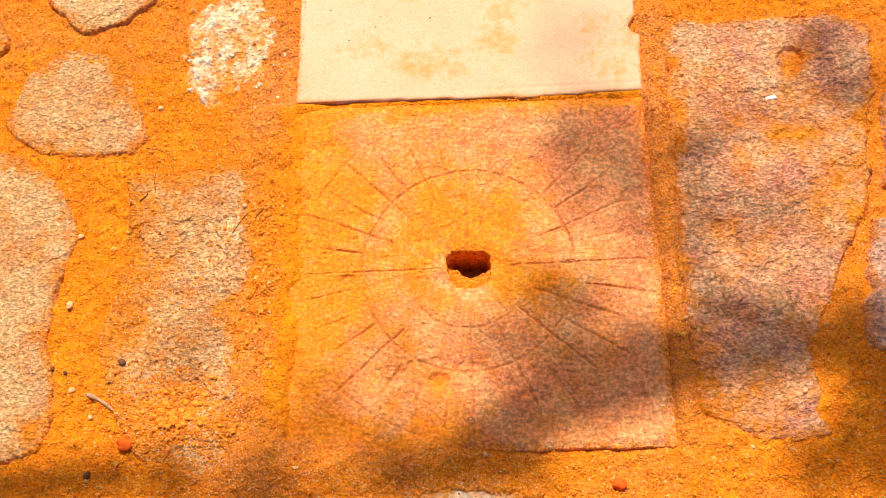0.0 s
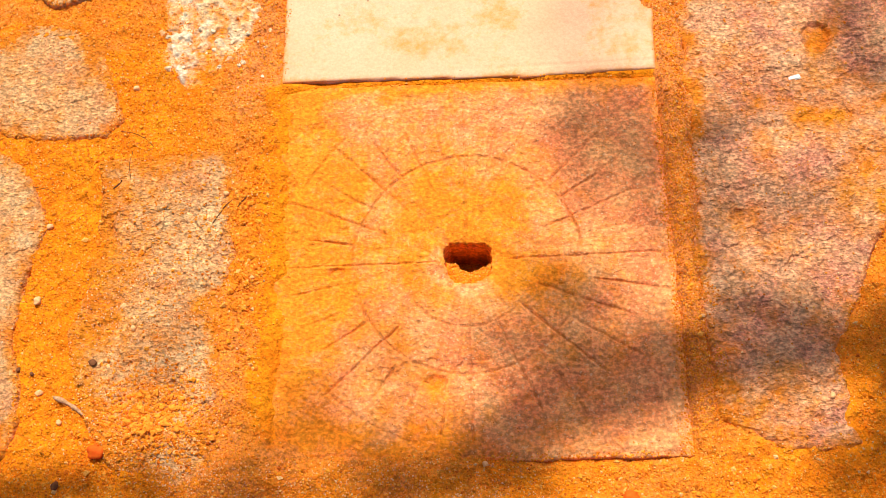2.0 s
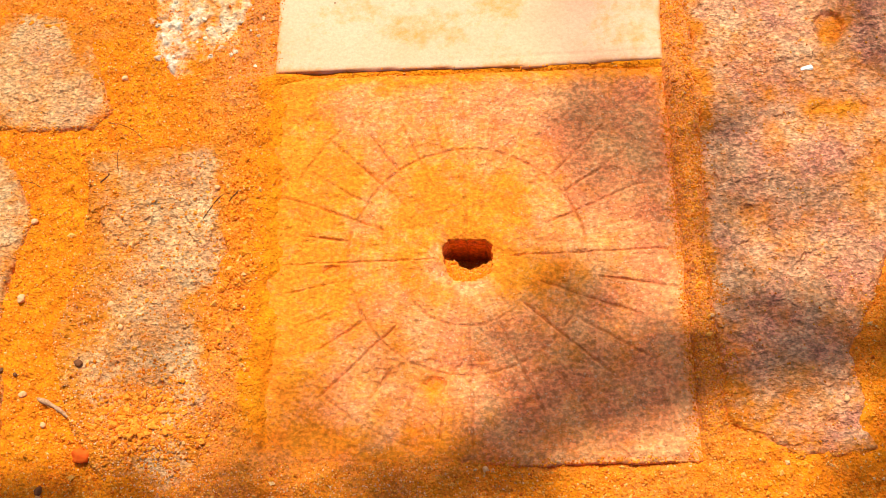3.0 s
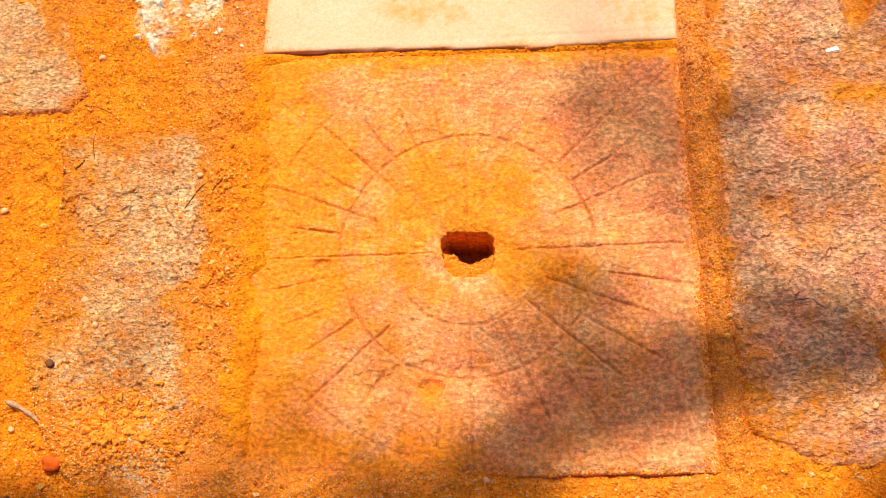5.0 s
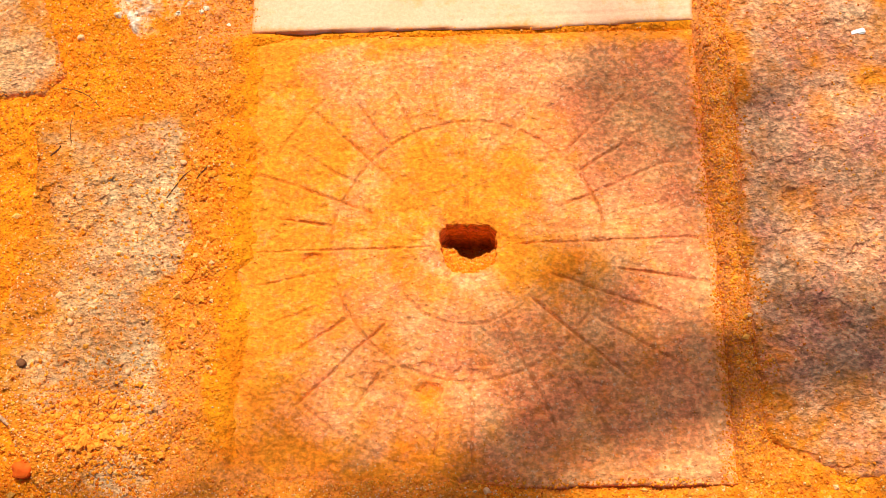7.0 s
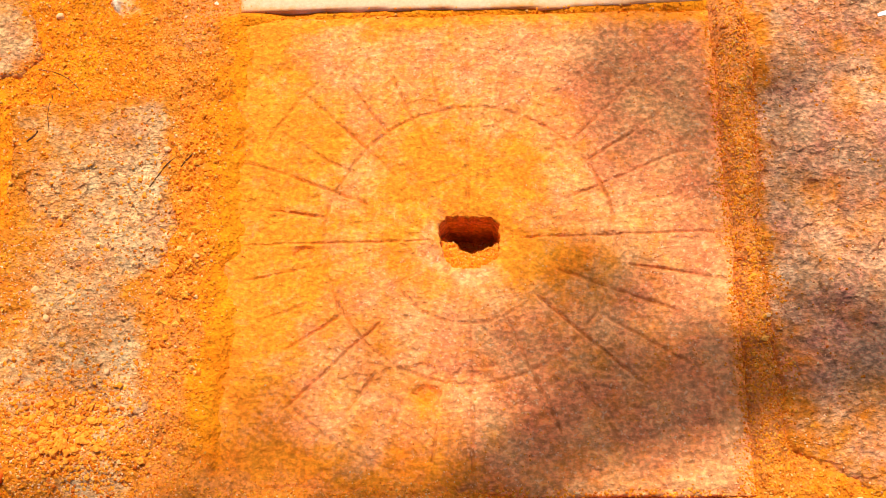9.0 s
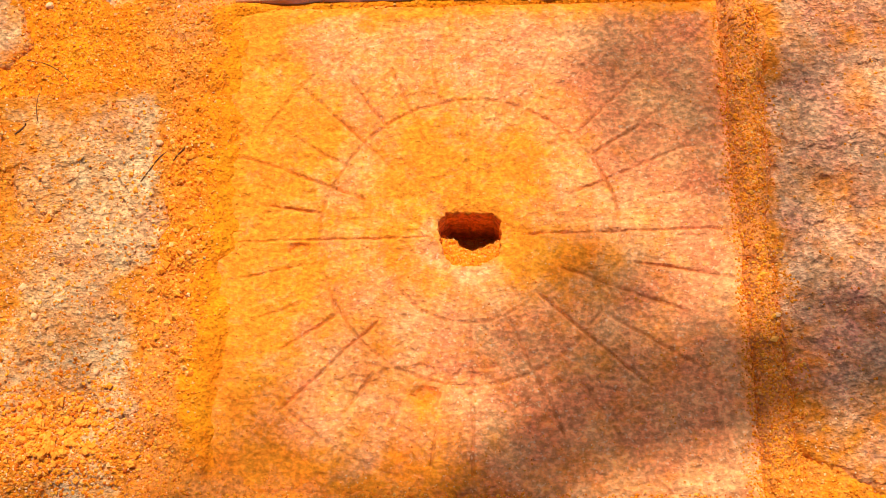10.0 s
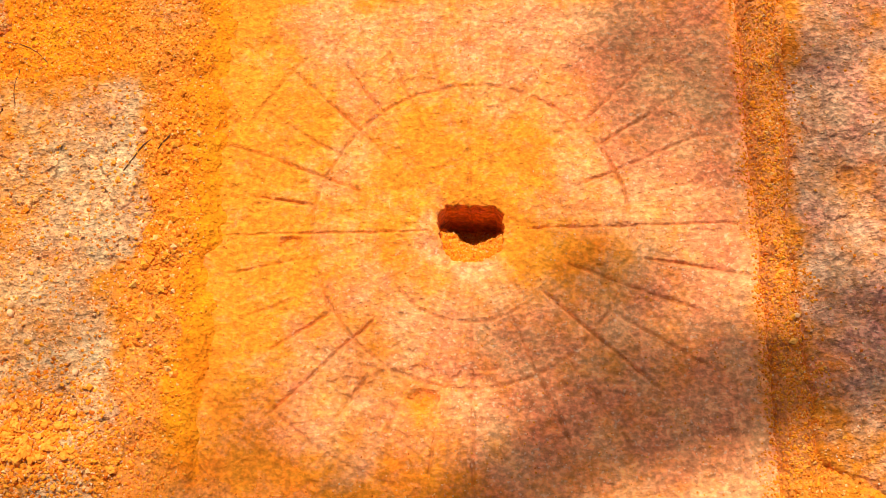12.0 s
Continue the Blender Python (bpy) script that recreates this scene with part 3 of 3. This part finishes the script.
def spread(lo, hi, step):
    """Even close steps from lo to hi, then ever wider ones to the horizon."""
    out = np.cumsum(step * 1.35 ** np.arange(1, 38))
    out = out[out < 900]
    return np.concatenate([lo - out[::-1], np.arange(lo, hi, step), hi + out])


ground = relief("ground", spread(-0.96, 0.84, 0.0032), spread(-0.46, 0.70, 0.0032), sand_height, sand_mat, sand_dust)
tagged(ground, "coarse orange laterite sand between the stones", "ground", kind="structure")


def surface(x, y):
    """Height of whatever lies on top at each point."""
    z = sand_height(x, y)
    for outline, height in STONES:
        m = inside(x, y, outline) > -0.002
        z[m] = np.maximum(z[m], height(x[m], y[m]))
    return z


def fill_height(x, y):
    """Sand that has run into the hole: highest on the near side, a little up both flanks."""
    way = y - 0.010 * (x / 0.032) ** 2 - 0.004 + 0.012 * fbm(x, y, 0.014, 73)
    return -0.092 + 0.076 * smooth(0.022, -0.018, way) + 0.006 * fbm(x, y, 0.02, 71)


hx, hy = np.arange(-0.046, 0.0461, 0.0012), np.arange(-0.040, 0.0481, 0.0012)
fill = relief("sand_fill", hx, hy, lambda x, y: fill_height(x, y) + 0.0018 * vnoise(x, y, 0.004, 72), sand_mat, lambda x, y: 1.0 + 0 * x,
              keep=lambda x, y: inside(x, y, HOLE) > -0.006)
tagged(fill, "loose orange sand lying in the hole of the carved slab", "sand", kind="stuff")


# ---- loose grains ----
OCTA = np.array([(1, 0, 0), (0, 1, 0), (-1, 0, 0), (0, -1, 0), (0, 0, 1), (0, 0, -1)], float)
OCTF = np.array([(0, 1, 4), (1, 2, 4), (2, 3, 4), (3, 0, 4), (1, 0, 5), (2, 1, 5), (3, 2, 5), (0, 3, 5)])


def grains(name, x, y, z, size, rng, material, label):
    n = len(x)
    turn = rng.uniform(0, 6.283, n)
    v = OCTA[None] * (1 + rng.uniform(-0.35, 0.35, (n, 6, 1))) * np.stack([size * rng.uniform(0.8, 1.3, n), size * rng.uniform(0.7, 1.0, n), size * rng.uniform(0.5, 0.9, n)], 1)[:, None]
    tilt = rng.uniform(-0.6, 0.6, n)
    vz = v[..., 2] * np.cos(tilt)[:, None] + v[..., 0] * np.sin(tilt)[:, None]
    vx = v[..., 0] * np.cos(tilt)[:, None] - v[..., 2] * np.sin(tilt)[:, None]
    c, s = np.cos(turn)[:, None], np.sin(turn)[:, None]
    verts = np.stack([x[:, None] + vx * c - v[..., 1] * s, y[:, None] + vx * s + v[..., 1] * c, z[:, None] + vz], 2).reshape(-1, 3)
    faces = (np.arange(n)[:, None, None] * 6 + OCTF[None]).reshape(-1, 3)
    return tagged(mesh_from(name, verts, faces, material, flat=True), label, "sand", kind="stuff")


rng = np.random.default_rng(5)
gx, gy = rng.uniform(-0.93, 0.78, 380000), rng.uniform(-0.42, 0.62, 380000)
gs = 0.0008 + 0.0010 * rng.gamma(1.3, 0.75, len(gx))
gs = np.minimum(gs, 0.0034)
over = np.full(gx.shape, -1.0)
for outline, _ in STONES:
    over = np.maximum(over, inside(gx, gy, outline))
gravelly = blob(gx, gy, -0.465, -0.225, 0.085, 0.06) + 0.6 * blob(gx, gy, -0.48, 0.02, 0.10, 0.2) + 0.5 * blob(gx, gy, -0.36, 0.03, 0.05, 0.2)
strip = smooth(0.284, 0.312, gx + 0.018 * fbm(gx, gy, 0.03, 82)) * smooth(0.362, 0.325, gx + 0.03 * fbm(gx, gy, 0.04, 83)) * smooth(0.30, 0.15, gy)
on_slabs = (inside(gx, gy, SLAB) > 0.012) | (inside(gx, gy, PLATE) > 0.002)
edges = 2.4 * smooth(-0.262, -0.312, gx + 0.05 * fbm(gx, gy, 0.05, 84)) * (gy > -0.3) + smooth(-0.25, -0.29, gy) * smooth(0.1, -0.1, gx)
likely = np.where(on_slabs, 0.012 + 0.14 * np.minimum(edges, 2.4), np.where(over > 0.008, 0.012 + 0.10 * gravelly + 0.5 * blob(gx, gy, -0.455, -0.240, 0.105, 0.070), 0.45 + 0.35 * fbm(gx, gy, 0.1, 81) + 0.3 * strip))
likely = np.maximum(likely, 0.70 * strip) * (1 - 0.3 * lap(gx, gy)) * (1 - 0.8 * smooth(0.285, 0.30, gy) * (gy < 0.34) * (np.abs(gx) < 0.31))
likely = likely * (inside(gx, gy, HOLE) < -0.004) * (inside(gx, gy, PLATE) < 0.01)
pick = rng.uniform(0, 1, len(gx)) < likely
gx, gy, gs, gravelly, on_slabs, strip = gx[pick], gy[pick], gs[pick], gravelly[pick], on_slabs[pick], strip[pick]
gs = np.where(on_slabs, np.minimum(gs, 0.0013), np.minimum(gs, 0.0022) * (1 + 0.7 * blob(gx, gy, -0.465, -0.225, 0.085, 0.06) - 0.1 * strip))
grains("sand_grains", gx, gy, surface(gx, gy) + gs * 0.15, gs, rng, grain_mat, "scattered coarse grains of orange and cream sand")

clods = 60000
cx, cy = rng.uniform(-0.92, 0.76, clods), rng.uniform(-0.40, 0.60, clods)
cover = np.full(clods, -1.0)
for outline, _ in STONES:
    cover = np.maximum(cover, inside(cx, cy, outline))
rough = 0.30 + 0.5 * fbm(cx, cy, 0.12, 91) + 1.8 * blob(cx, cy, -0.335, 0.04, 0.03, 0.16) + 0.6 * blob(cx, cy, 0.33, -0.05, 0.02, 0.2) + 0.6 * smooth(-0.29, -0.33, cy) + 0.5 * blob(cx, cy, -0.56, -0.05, 0.1, 0.2)
rough = rough - 0.8 * blob(cx, cy, -0.62, 0.02, 0.06, 0.2) - 2.0 * (np.abs(cx) < 0.32) * (cy > 0.28) * (cy < 0.36)
ok = (rng.uniform(0, 1, clods) < rough * 0.55) & ((cover < 0.0) | ((inside(cx, cy, STONES[6][0]) > 0) & (rng.uniform(0, 1, clods) < 0.85)))
cx, cy = cx[ok], cy[ok]
cs = (0.0013 + 0.0011 * rng.gamma(1.4, 0.75, len(cx))).clip(0, 0.0048) * (1 + 0.3 * blob(cx, cy, -0.335, 0.04, 0.03, 0.16))
cs = np.where(cover[ok] > 0, cs * 0.8, cs)
grains("sand_clods", cx, cy, surface(cx, cy) + cs * 0.1, cs, rng, grain_mat, "small crumbs and clods of orange laterite sand")

# grit worn off the stones
px, py = rng.uniform(-0.95, 0.72, 90000), rng.uniform(-0.38, 0.60, 90000)
grit = np.zeros(len(px))
for outline, _ in STONES[2:13]:
    grit = np.maximum(grit, (inside(px, py, outline) > 0.004) * (0.20 + 0.5 * fbm(px, py, 0.07, 97)))
grit = grit + 0.5 * (inside(px, py, STONES[6][0]) > 0) * smooth(0.10, -0.10, py) + 0.55 * smooth(-0.265, -0.305, py) * smooth(-0.50, -0.42, px) * smooth(0.16, 0.02, px) + 0.15 * (inside(px, py, SLAB) > 0.004) * smooth(-0.02, 0.10, px - py * 0.6)
ok = rng.uniform(0, 1, len(px)) < grit
px, py = px[ok], py[ok]
ps = np.where(inside(px, py, SLAB) > 0, rng.uniform(0.0005, 0.0011, len(px)), rng.uniform(0.0006, 0.0019, len(px)))
grains("stone_grit", px, py, surface(px, py) + ps * 0.2, ps, rng, grit_mat, "pale sandstone grit scattered on the worn stones")

m = 2600
fx, fy = rng.uniform(-0.036, 0.034, m), rng.uniform(-0.026, 0.034, m)
ok = inside(fx, fy, HOLE) > 0.002
fx, fy = fx[ok], fy[ok]
grains("hole_grains", fx, fy, fill_height(fx, fy), rng.uniform(0.0007, 0.0024, len(fx)), rng, grain_mat, "coarse orange grains lying in the slab's hole")


# ---- pebbles and litter ----
def pebble_mesh(seed, material, squash=0.7, rough=0.35, level=3):
    bm = bmesh.new()
    bmesh.ops.create_icosphere(bm, subdivisions=level, radius=1.0)
    for v in bm.verts:
        d = v.co.normalized()
        k = 1 + rough * noise.noise(d * 1.3 + Vector((seed * 3.1, 0, 0))) + 0.12 * noise.noise(d * 4 + Vector((0, seed, 0)))
        v.co = Vector((d.x * k * 1.15, d.y * k * 0.9, d.z * k * squash))
    me = bpy.data.meshes.new("pebble")
    bm.to_mesh(me)
    bm.free()
    for p in me.polygons:
        p.use_smooth = level > 2
    me.materials.append(material)
    return me


def height_at(x, y):
    return float(surface(np.array([x], float), np.array([y], float))[0])


def pebble(x, y, size, me, label, turn=0.0, sink=0.3):
    ob = new("pebble", me)
    ob.matrix_world = Matrix.Translation((x, y, height_at(x, y) + size * (0.7 - sink))) @ Matrix.Rotation(turn, 4, "Z") @ Matrix.Diagonal((size, size, size, 1))
    return tagged(ob, label, "pebble", "loose pebbles on the sand")


cream_p = [pebble_mesh(k, cream_mat) for k in range(3)]
lime_p = [pebble_mesh(40 + k, mortar_mat, 0.7, 0.6, 2) for k in range(3)]
tan_p = [pebble_mesh(10 + k, tan_mat, 0.75, 0.8, 2) for k in range(7)]
dark_p = pebble_mesh(21, dark_mat)
pebble(-0.535, -0.267, 0.0115, pebble_mesh(30, rust_mat, 0.80, 0.35), "rounded bright orange-red clay pebble on the sand")
pebble(0.215, -0.342, 0.009, pebble_mesh(31, rust_mat, 0.6), "small reddish clay pebble in the sand")
for x, y, s in ((-0.555, -0.137, 0.0055), (-0.590, -0.314, 0.0055), (-0.672, -0.142, 0.0035), (0.655, 0.150, 0.0045), (-0.648, -0.150, 0.003)):
    pebble(x, y, s, dark_p, "small dark brown pebble", x * 40, 0.2)
for k, (x, y, s) in enumerate(((-0.540, 0.328, 0.0045), (-0.656, -0.036, 0.006), (-0.654, 0.086, 0.005), (0.019, -0.295, 0.004), (-0.635, -0.178, 0.005), (-0.600, -0.222, 0.004), (-0.52, -0.05, 0.0045), (-0.50, -0.085, 0.004), (0.50, -0.21, 0.004), (0.335, -0.09, 0.003), (-0.42, -0.15, 0.004), (-0.375, 0.13, 0.004))):
    pebble(x, y, s, cream_p[k % 3], "small cream quartz pebble", k * 1.7, 0.25)
for k in range(90):
    a, r = rng.uniform(0, 6.283), abs(rng.normal(0, 0.55))
    x, y = -0.463 + 0.075 * r * math.cos(a), -0.225 + 0.05 * r * math.sin(a)
    pebble(x, y, rng.uniform(0.0020, 0.0047), tan_p[k % 7], "small ochre gravel pebble in a loose heap", a, rng.uniform(0.1, 0.4))
for k in range(16):
    x, y = rng.uniform(-0.56, -0.34), rng.uniform(-0.05, 0.20)
    pebble(x, y, rng.uniform(0.0014, 0.0032), tan_p[k % 7], "small ochre gravel pebble", k * 1.3, 0.35)
for k in range(24):
    x, y = (rng.uniform(0.31, 0.36), rng.uniform(-0.25, 0.3)) if k < 12 else (rng.uniform(0.1, 0.6), rng.uniform(-0.37, -0.30))
    pebble(x, y, rng.uniform(0.0014, 0.0032), tan_p[k % 7], "small ochre gravel pebble", k * 1.3, 0.35)


def rod(name, points, radii, material, label, category, sides=8, parent=None):
    """A thin round stem through the points, with its own radius at each."""
    verts, faces = [], []
    pts = [Vector(p) for p in points]
    for k, (p, r) in enumerate(zip(pts, radii)):
        d = (pts[min(k + 1, len(pts) - 1)] - pts[max(k - 1, 0)]).normalized()
        u = d.cross(Vector((0.13, 0.21, 0.97))).normalized()
        w = d.cross(u)
        for j in range(sides):
            a = 2 * math.pi * j / sides
            verts.append(p + (u * math.cos(a) + w * math.sin(a)) * r)
    for k in range(len(pts) - 1):
        for j in range(sides):
            a, b = k * sides + j, k * sides + (j + 1) % sides
            faces.append((a, b, b + sides, a + sides))
    ob = mesh_from(name, [tuple(v) for v in verts], faces, material, parent)
    return tagged(ob, label, category) if label else ob


def lying(x0, y0, x1, y1, radius, bend=0.0, lift=0.0, count=9, seed=1):
    out = []
    for k in range(count):
        t = k / (count - 1)
        x = x0 + (x1 - x0) * t - (y1 - y0) * bend * math.sin(math.pi * t)
        y = y0 + (y1 - y0) * t + (x1 - x0) * bend * math.sin(math.pi * t)
        out.append((x, y, height_at(x, y) + radius * 0.8 + lift * t))
    return out


rod("twig", lying(-0.609, -0.186, -0.561, -0.214, 0.0028, 0.05), (0.0020, 0.0038, 0.0042, 0.0028, 0.0025, 0.0034, 0.0025, 0.0031, 0.0012), twig_mat, "short dry broken brown twig lying on the sand", "twig")
rod("stem", lying(-0.393, 0.080, -0.365, 0.119, 0.0006, 0.06), [0.0008] * 8 + [0.0004], straw_mat, "thin dark dry plant stem on the stone", "stem")
rod("stem", lying(-0.535, 0.212, -0.529, 0.157, 0.0005, -0.05), [0.0005] * 8 + [0.0003], straw_mat, "thin dark dry grass stem on the sand", "stem")
rod("stem", lying(-0.543, 0.157, -0.556, 0.144, 0.0012), [0.0011] * 9, straw_mat, "short dark bit of dry stem", "stem")
rod("stem", lying(-0.557, 0.248, -0.500, 0.218, 0.0007, 0.12), [0.00045] * 9, straw_mat, "thin curved dry grass stem on the sand", "stem")
rod("stem", lying(-0.355, 0.106, -0.341, 0.120, 0.0010), [0.0007] * 9, straw_mat, "short dark bit of dry stem", "stem")
rod("stem", lying(-0.690, 0.155, -0.655, 0.145, 0.0006, 0.1), [0.00045] * 9, straw_mat, "thin curved dry grass stem on the sand", "stem")


def chip():
    bm = bmesh.new()
    bmesh.ops.create_cube(bm, size=1.0)
    bmesh.ops.scale(bm, vec=(0.020, 0.0075, 0.0034), verts=bm.verts)
    bmesh.ops.bevel(bm, geom=bm.edges[:], offset=0.0014, segments=3, affect="EDGES")
    for v in bm.verts:
        v.co += Vector((noise.noise(v.co * 90), noise.noise(v.co * 90 + Vector((5, 0, 0))), 0)) * 0.0012
    me = bpy.data.meshes.new("chalk_chip")
    bm.to_mesh(me)
    bm.free()
    me.materials.append(white_mat)
    ob = new("chalk_chip", me)
    ob.matrix_world = pose(0.513, 0.291, height_at(0.513, 0.291) + 0.0014, 0, 0, 12)
    return tagged(ob, "small bright white chip lying on the flaky stone", "chip")


chip()


def mortar():
    """The crust of old white mortar with lumps of lime."""
    outline = [(-0.511, 0.540), (-0.439, 0.575), (-0.365, 0.580), (-0.331, 0.529), (-0.325, 0.468), (-0.345, 0.410), (-0.352, 0.352), (-0.382, 0.348), (-0.420, 0.310), (-0.459, 0.295), (-0.487, 0.325), (-0.523, 0.384)]

    def lumps(x, y):
        return np.maximum(0, fbm(x, y, 0.016, 202, 3) + 0.5 * fbm(x, y, 0.05, 204)) ** 0.8

    def height(x, y):
        d = inside(x, y, outline) + 0.03 * fbm(x, y, 0.05, 201, 5, 0.65)
        return ground_flat(x, y) - 0.005 + 0.006 * smooth(0, 0.03, d) + 0.009 * lumps(x, y) * smooth(-0.005, 0.02, d)

    def cover(x, y):
        white = 0.9 * blob(x, y, -0.42, 0.52, 0.13, 0.060, 35) + 0.4 * blob(x, y, -0.36, 0.46, 0.05, 0.08) + 0.7 * blob(x, y, -0.375, 0.40, 0.03, 0.06, 25) + 0.6 * blob(x, y, -0.465, 0.33, 0.03, 0.045) + 0.45 * blob(x, y, -0.46, 0.43, 0.05, 0.06)
        return 1.0 - white * (0.55 + 1.8 * lumps(x, y)) + 0.5 * smooth(0.025, 0.0, inside(x, y, outline))

    ob = relief("mortar_crust", np.arange(-0.56, -0.29, 0.002), np.arange(0.26, 0.62, 0.002), height, mortar_mat, cover,
                keep=lambda x, y: inside(x, y, outline) > -0.015)
    STONES.append((outline, height))
    return tagged(ob, "crust of old whitish lime mortar with lumps, sunk in the sand", "mortar")


crust = mortar()
for k in range(34):
    a = rng.uniform(0, 6.283)
    x, y = -0.405 + rng.normal(0, 0.046) + 0.02 * math.cos(a), 0.43 + rng.normal(0, 0.055)
    size = rng.uniform(0.002, 0.0048)
    lump = new("lime_lump", lime_p[k % 3])
    lump.parent = crust
    lump.matrix_local = Matrix.Translation(Vector((x, y, height_at(x, y) - 0.1 * size)) - crust.location) @ Matrix.Rotation(a, 4, "Z") @ Matrix.Diagonal((size, size, size, 1))


# ---- the unseen tree overhead, its limbs and leaves placed to shade the stones ----
def tree():
    root = new("shade_tree")
    root.location = (2.9, 3.4, 0)
    tagged(root, "tall leafy tree whose branches shade the stones", "tree")
    at = Vector(root.location)
    lrng = np.random.default_rng(11)

    def up(x, y, along):
        return Vector((x, y, 0)) + SUN * along

    def limb(a, b, r0, r1, sag=0.0, name="limb"):
        a, b = Vector(a), Vector(b)
        pts = [a.lerp(b, t) + Vector((0.05 * math.sin(5 * t + a.x), 0.05 * math.cos(4 * t), sag * math.sin(math.pi * t))) * (0 if t in (0, 1) else 1) - at for t in np.linspace(0, 1, 9)]
        return rod(name, pts, list(np.linspace(r0, r1, 9)), bark_mat, "", "", 10, root)

    limb((2.9, 3.4, -0.3), (2.6, 3.3, 6.6), 0.24, 0.13, 0, "trunk")
    limb((2.6, 3.3, 6.5), up(0.75, -0.13, 6.6), 0.09, 0.035, 0.3)
    limb(up(0.75, -0.13, 6.6), up(0.33, -0.135, 6.5), 0.021, 0.014)
    limb(up(0.33, -0.135, 6.5), up(-0.12, -0.320, 6.5), 0.014, 0.010)
    limb((2.6, 3.3, 6.4), up(0.95, 0.40, 7.2), 0.07, 0.014, 0.3)
    limb(up(0.95, 0.40, 7.2), up(0.15, 0.20, 11.0), 0.012, 0.004)
    limb(up(0.75, -0.13, 6.6), up(-0.80, -0.42, 6.9), 0.020, 0.010)
    limb((2.6, 3.3, 6.3), (4.2, 5.2, 8.2), 0.09, 0.03, 0.2)
    limb((2.6, 3.3, 6.4), (3.6, 1.6, 7.6), 0.08, 0.03, 0.2)
    # leaves: sprays set sunward of each patch they shade (x, y, half length, half width, turn, share of cover, metres
    # along the sun's way)
    sprays = [
        (0.03, -0.270, 0.10, 0.042, 40, 2.8, 6.6), (0.19, -0.182, 0.15, 0.052, 22, 3.0, 6.4), (0.275, -0.145, 0.05, 0.055, 30, 2.2, 6.4),
        (0.435, -0.112, 0.10, 0.062, -5, 1.5, 6.8), (0.215, 0.195, 0.100, 0.125, 0, 0.70, 8.6), (0.285, 0.080, 0.028, 0.080, 0, 0.60, 8.0),
        (0.390, 0.215, 0.045, 0.028, 10, 1.0, 7.0), (0.635, 0.350, 0.055, 0.110, 25, 0.60, 8.0), (0.360, 0.06, 0.022, 0.16, 0, 0.45, 7.6), (-0.68, -0.325, 0.15, 0.042, 10, 1.0, 6.8),
        (-0.26, -0.225, 0.085, 0.050, 10, 0.70, 9.5), (-0.20, -0.285, 0.10, 0.025, 0, 0.7, 9.0), (-0.02, -0.330, 0.16, 0.032, 0, 0.85, 7.6), (-0.44, -0.110, 0.10, 0.028, 50, 0.32, 9.0),
        (0.46, 0.085, 0.12, 0.040, -6, 0.50, 9.4), (0.60, -0.175, 0.07, 0.045, 10, 0.75, 6.8), (0.58, -0.300, 0.11, 0.070, 15, 1.3, 7.5), (-0.60, -0.330, 0.20, 0.035, 8, 0.9, 7.6), (0.63, -0.16, 0.06, 0.12, 20, 1.0, 7.0), (-0.40, -0.325, 0.14, 0.035, 0, 0.7, 7.7),
        (0.585, -0.125, 0.060, 0.045, 0, 1.3, 6.8), (0.21, 0.43, 0.08, 0.070, 40, 0.30, 12.0), (0.085, -0.120, 0.11, 0.048, -12, 0.95, 9.0), (0.155, -0.042, 0.055, 0.035, -8, 0.95, 8.0), (-0.17, -0.165, 0.10, 0.035, 20, 0.30, 11.5), (0.19, -0.125, 0.07, 0.04, 10, 0.6, 9.0), (0.115, -0.035, 0.07, 0.030, -10, 0.55, 10.0), (0.06, -0.272, 0.10, 0.024, 8, 0.9, 7.6), (-0.07, -0.265, 0.13, 0.028, 0, 0.55, 8.6),
    ]
    spots = []
    for cx, cy, rx, ry, turn, share, along in sprays:
        for _ in range(int(rx * ry * math.pi / 0.00055 * share * 1.4) + 1):
            a, r = lrng.uniform(0, 6.283), math.sqrt(lrng.uniform(0, 1))
            u, v = rx * r * math.cos(a), ry * r * math.sin(a)
            c, s = math.cos(radians(turn)), math.sin(radians(turn))
            spots.append(up(cx + u * c - v * s, cy + u * s + v * c, along + lrng.uniform(-0.5, 0.5)))
    for cx, cy, cz, r, n in ((4.2, 5.2, 8.2, 1.5, 700), (3.6, 1.6, 7.8, 1.2, 450), (2.7, 3.6, 8.6, 1.6, 800), (5.0, 3.5, 7.5, 1.3, 500)):
        for _ in range(n):
            d = lrng.normal(0, 1, 3)
            d = d / np.linalg.norm(d) * r * lrng.uniform(0.4, 1.0) * (1 + 0.3 * math.sin(3 * d[0]))
            spots.append(Vector((cx + d[0], cy + d[1], cz + d[2] * 0.7)))
    verts, faces = [], []
    shape = ((0, 0, 0), (0.3, 0.2, -0.04), (0.65, 0.22, -0.02), (1, 0, 0.05), (0.65, -0.22, -0.02), (0.3, -0.2, -0.04))
    for p in spots:
        turn = Euler((lrng.uniform(-0.6, 0.6), lrng.uniform(-0.6, 0.6), lrng.uniform(0, 6.283))).to_matrix()
        size, k = lrng.uniform(0.035, 0.060), len(verts)
        verts += [tuple(p - at + turn @ (Vector((x - 0.5, y, z)) * size)) for x, y, z in shape]
        faces += [(k, k + 1, k + 2, k + 3), (k, k + 3, k + 4, k + 5)]
    mesh_from("crown", verts, faces, leaf_mat, root)


tree()
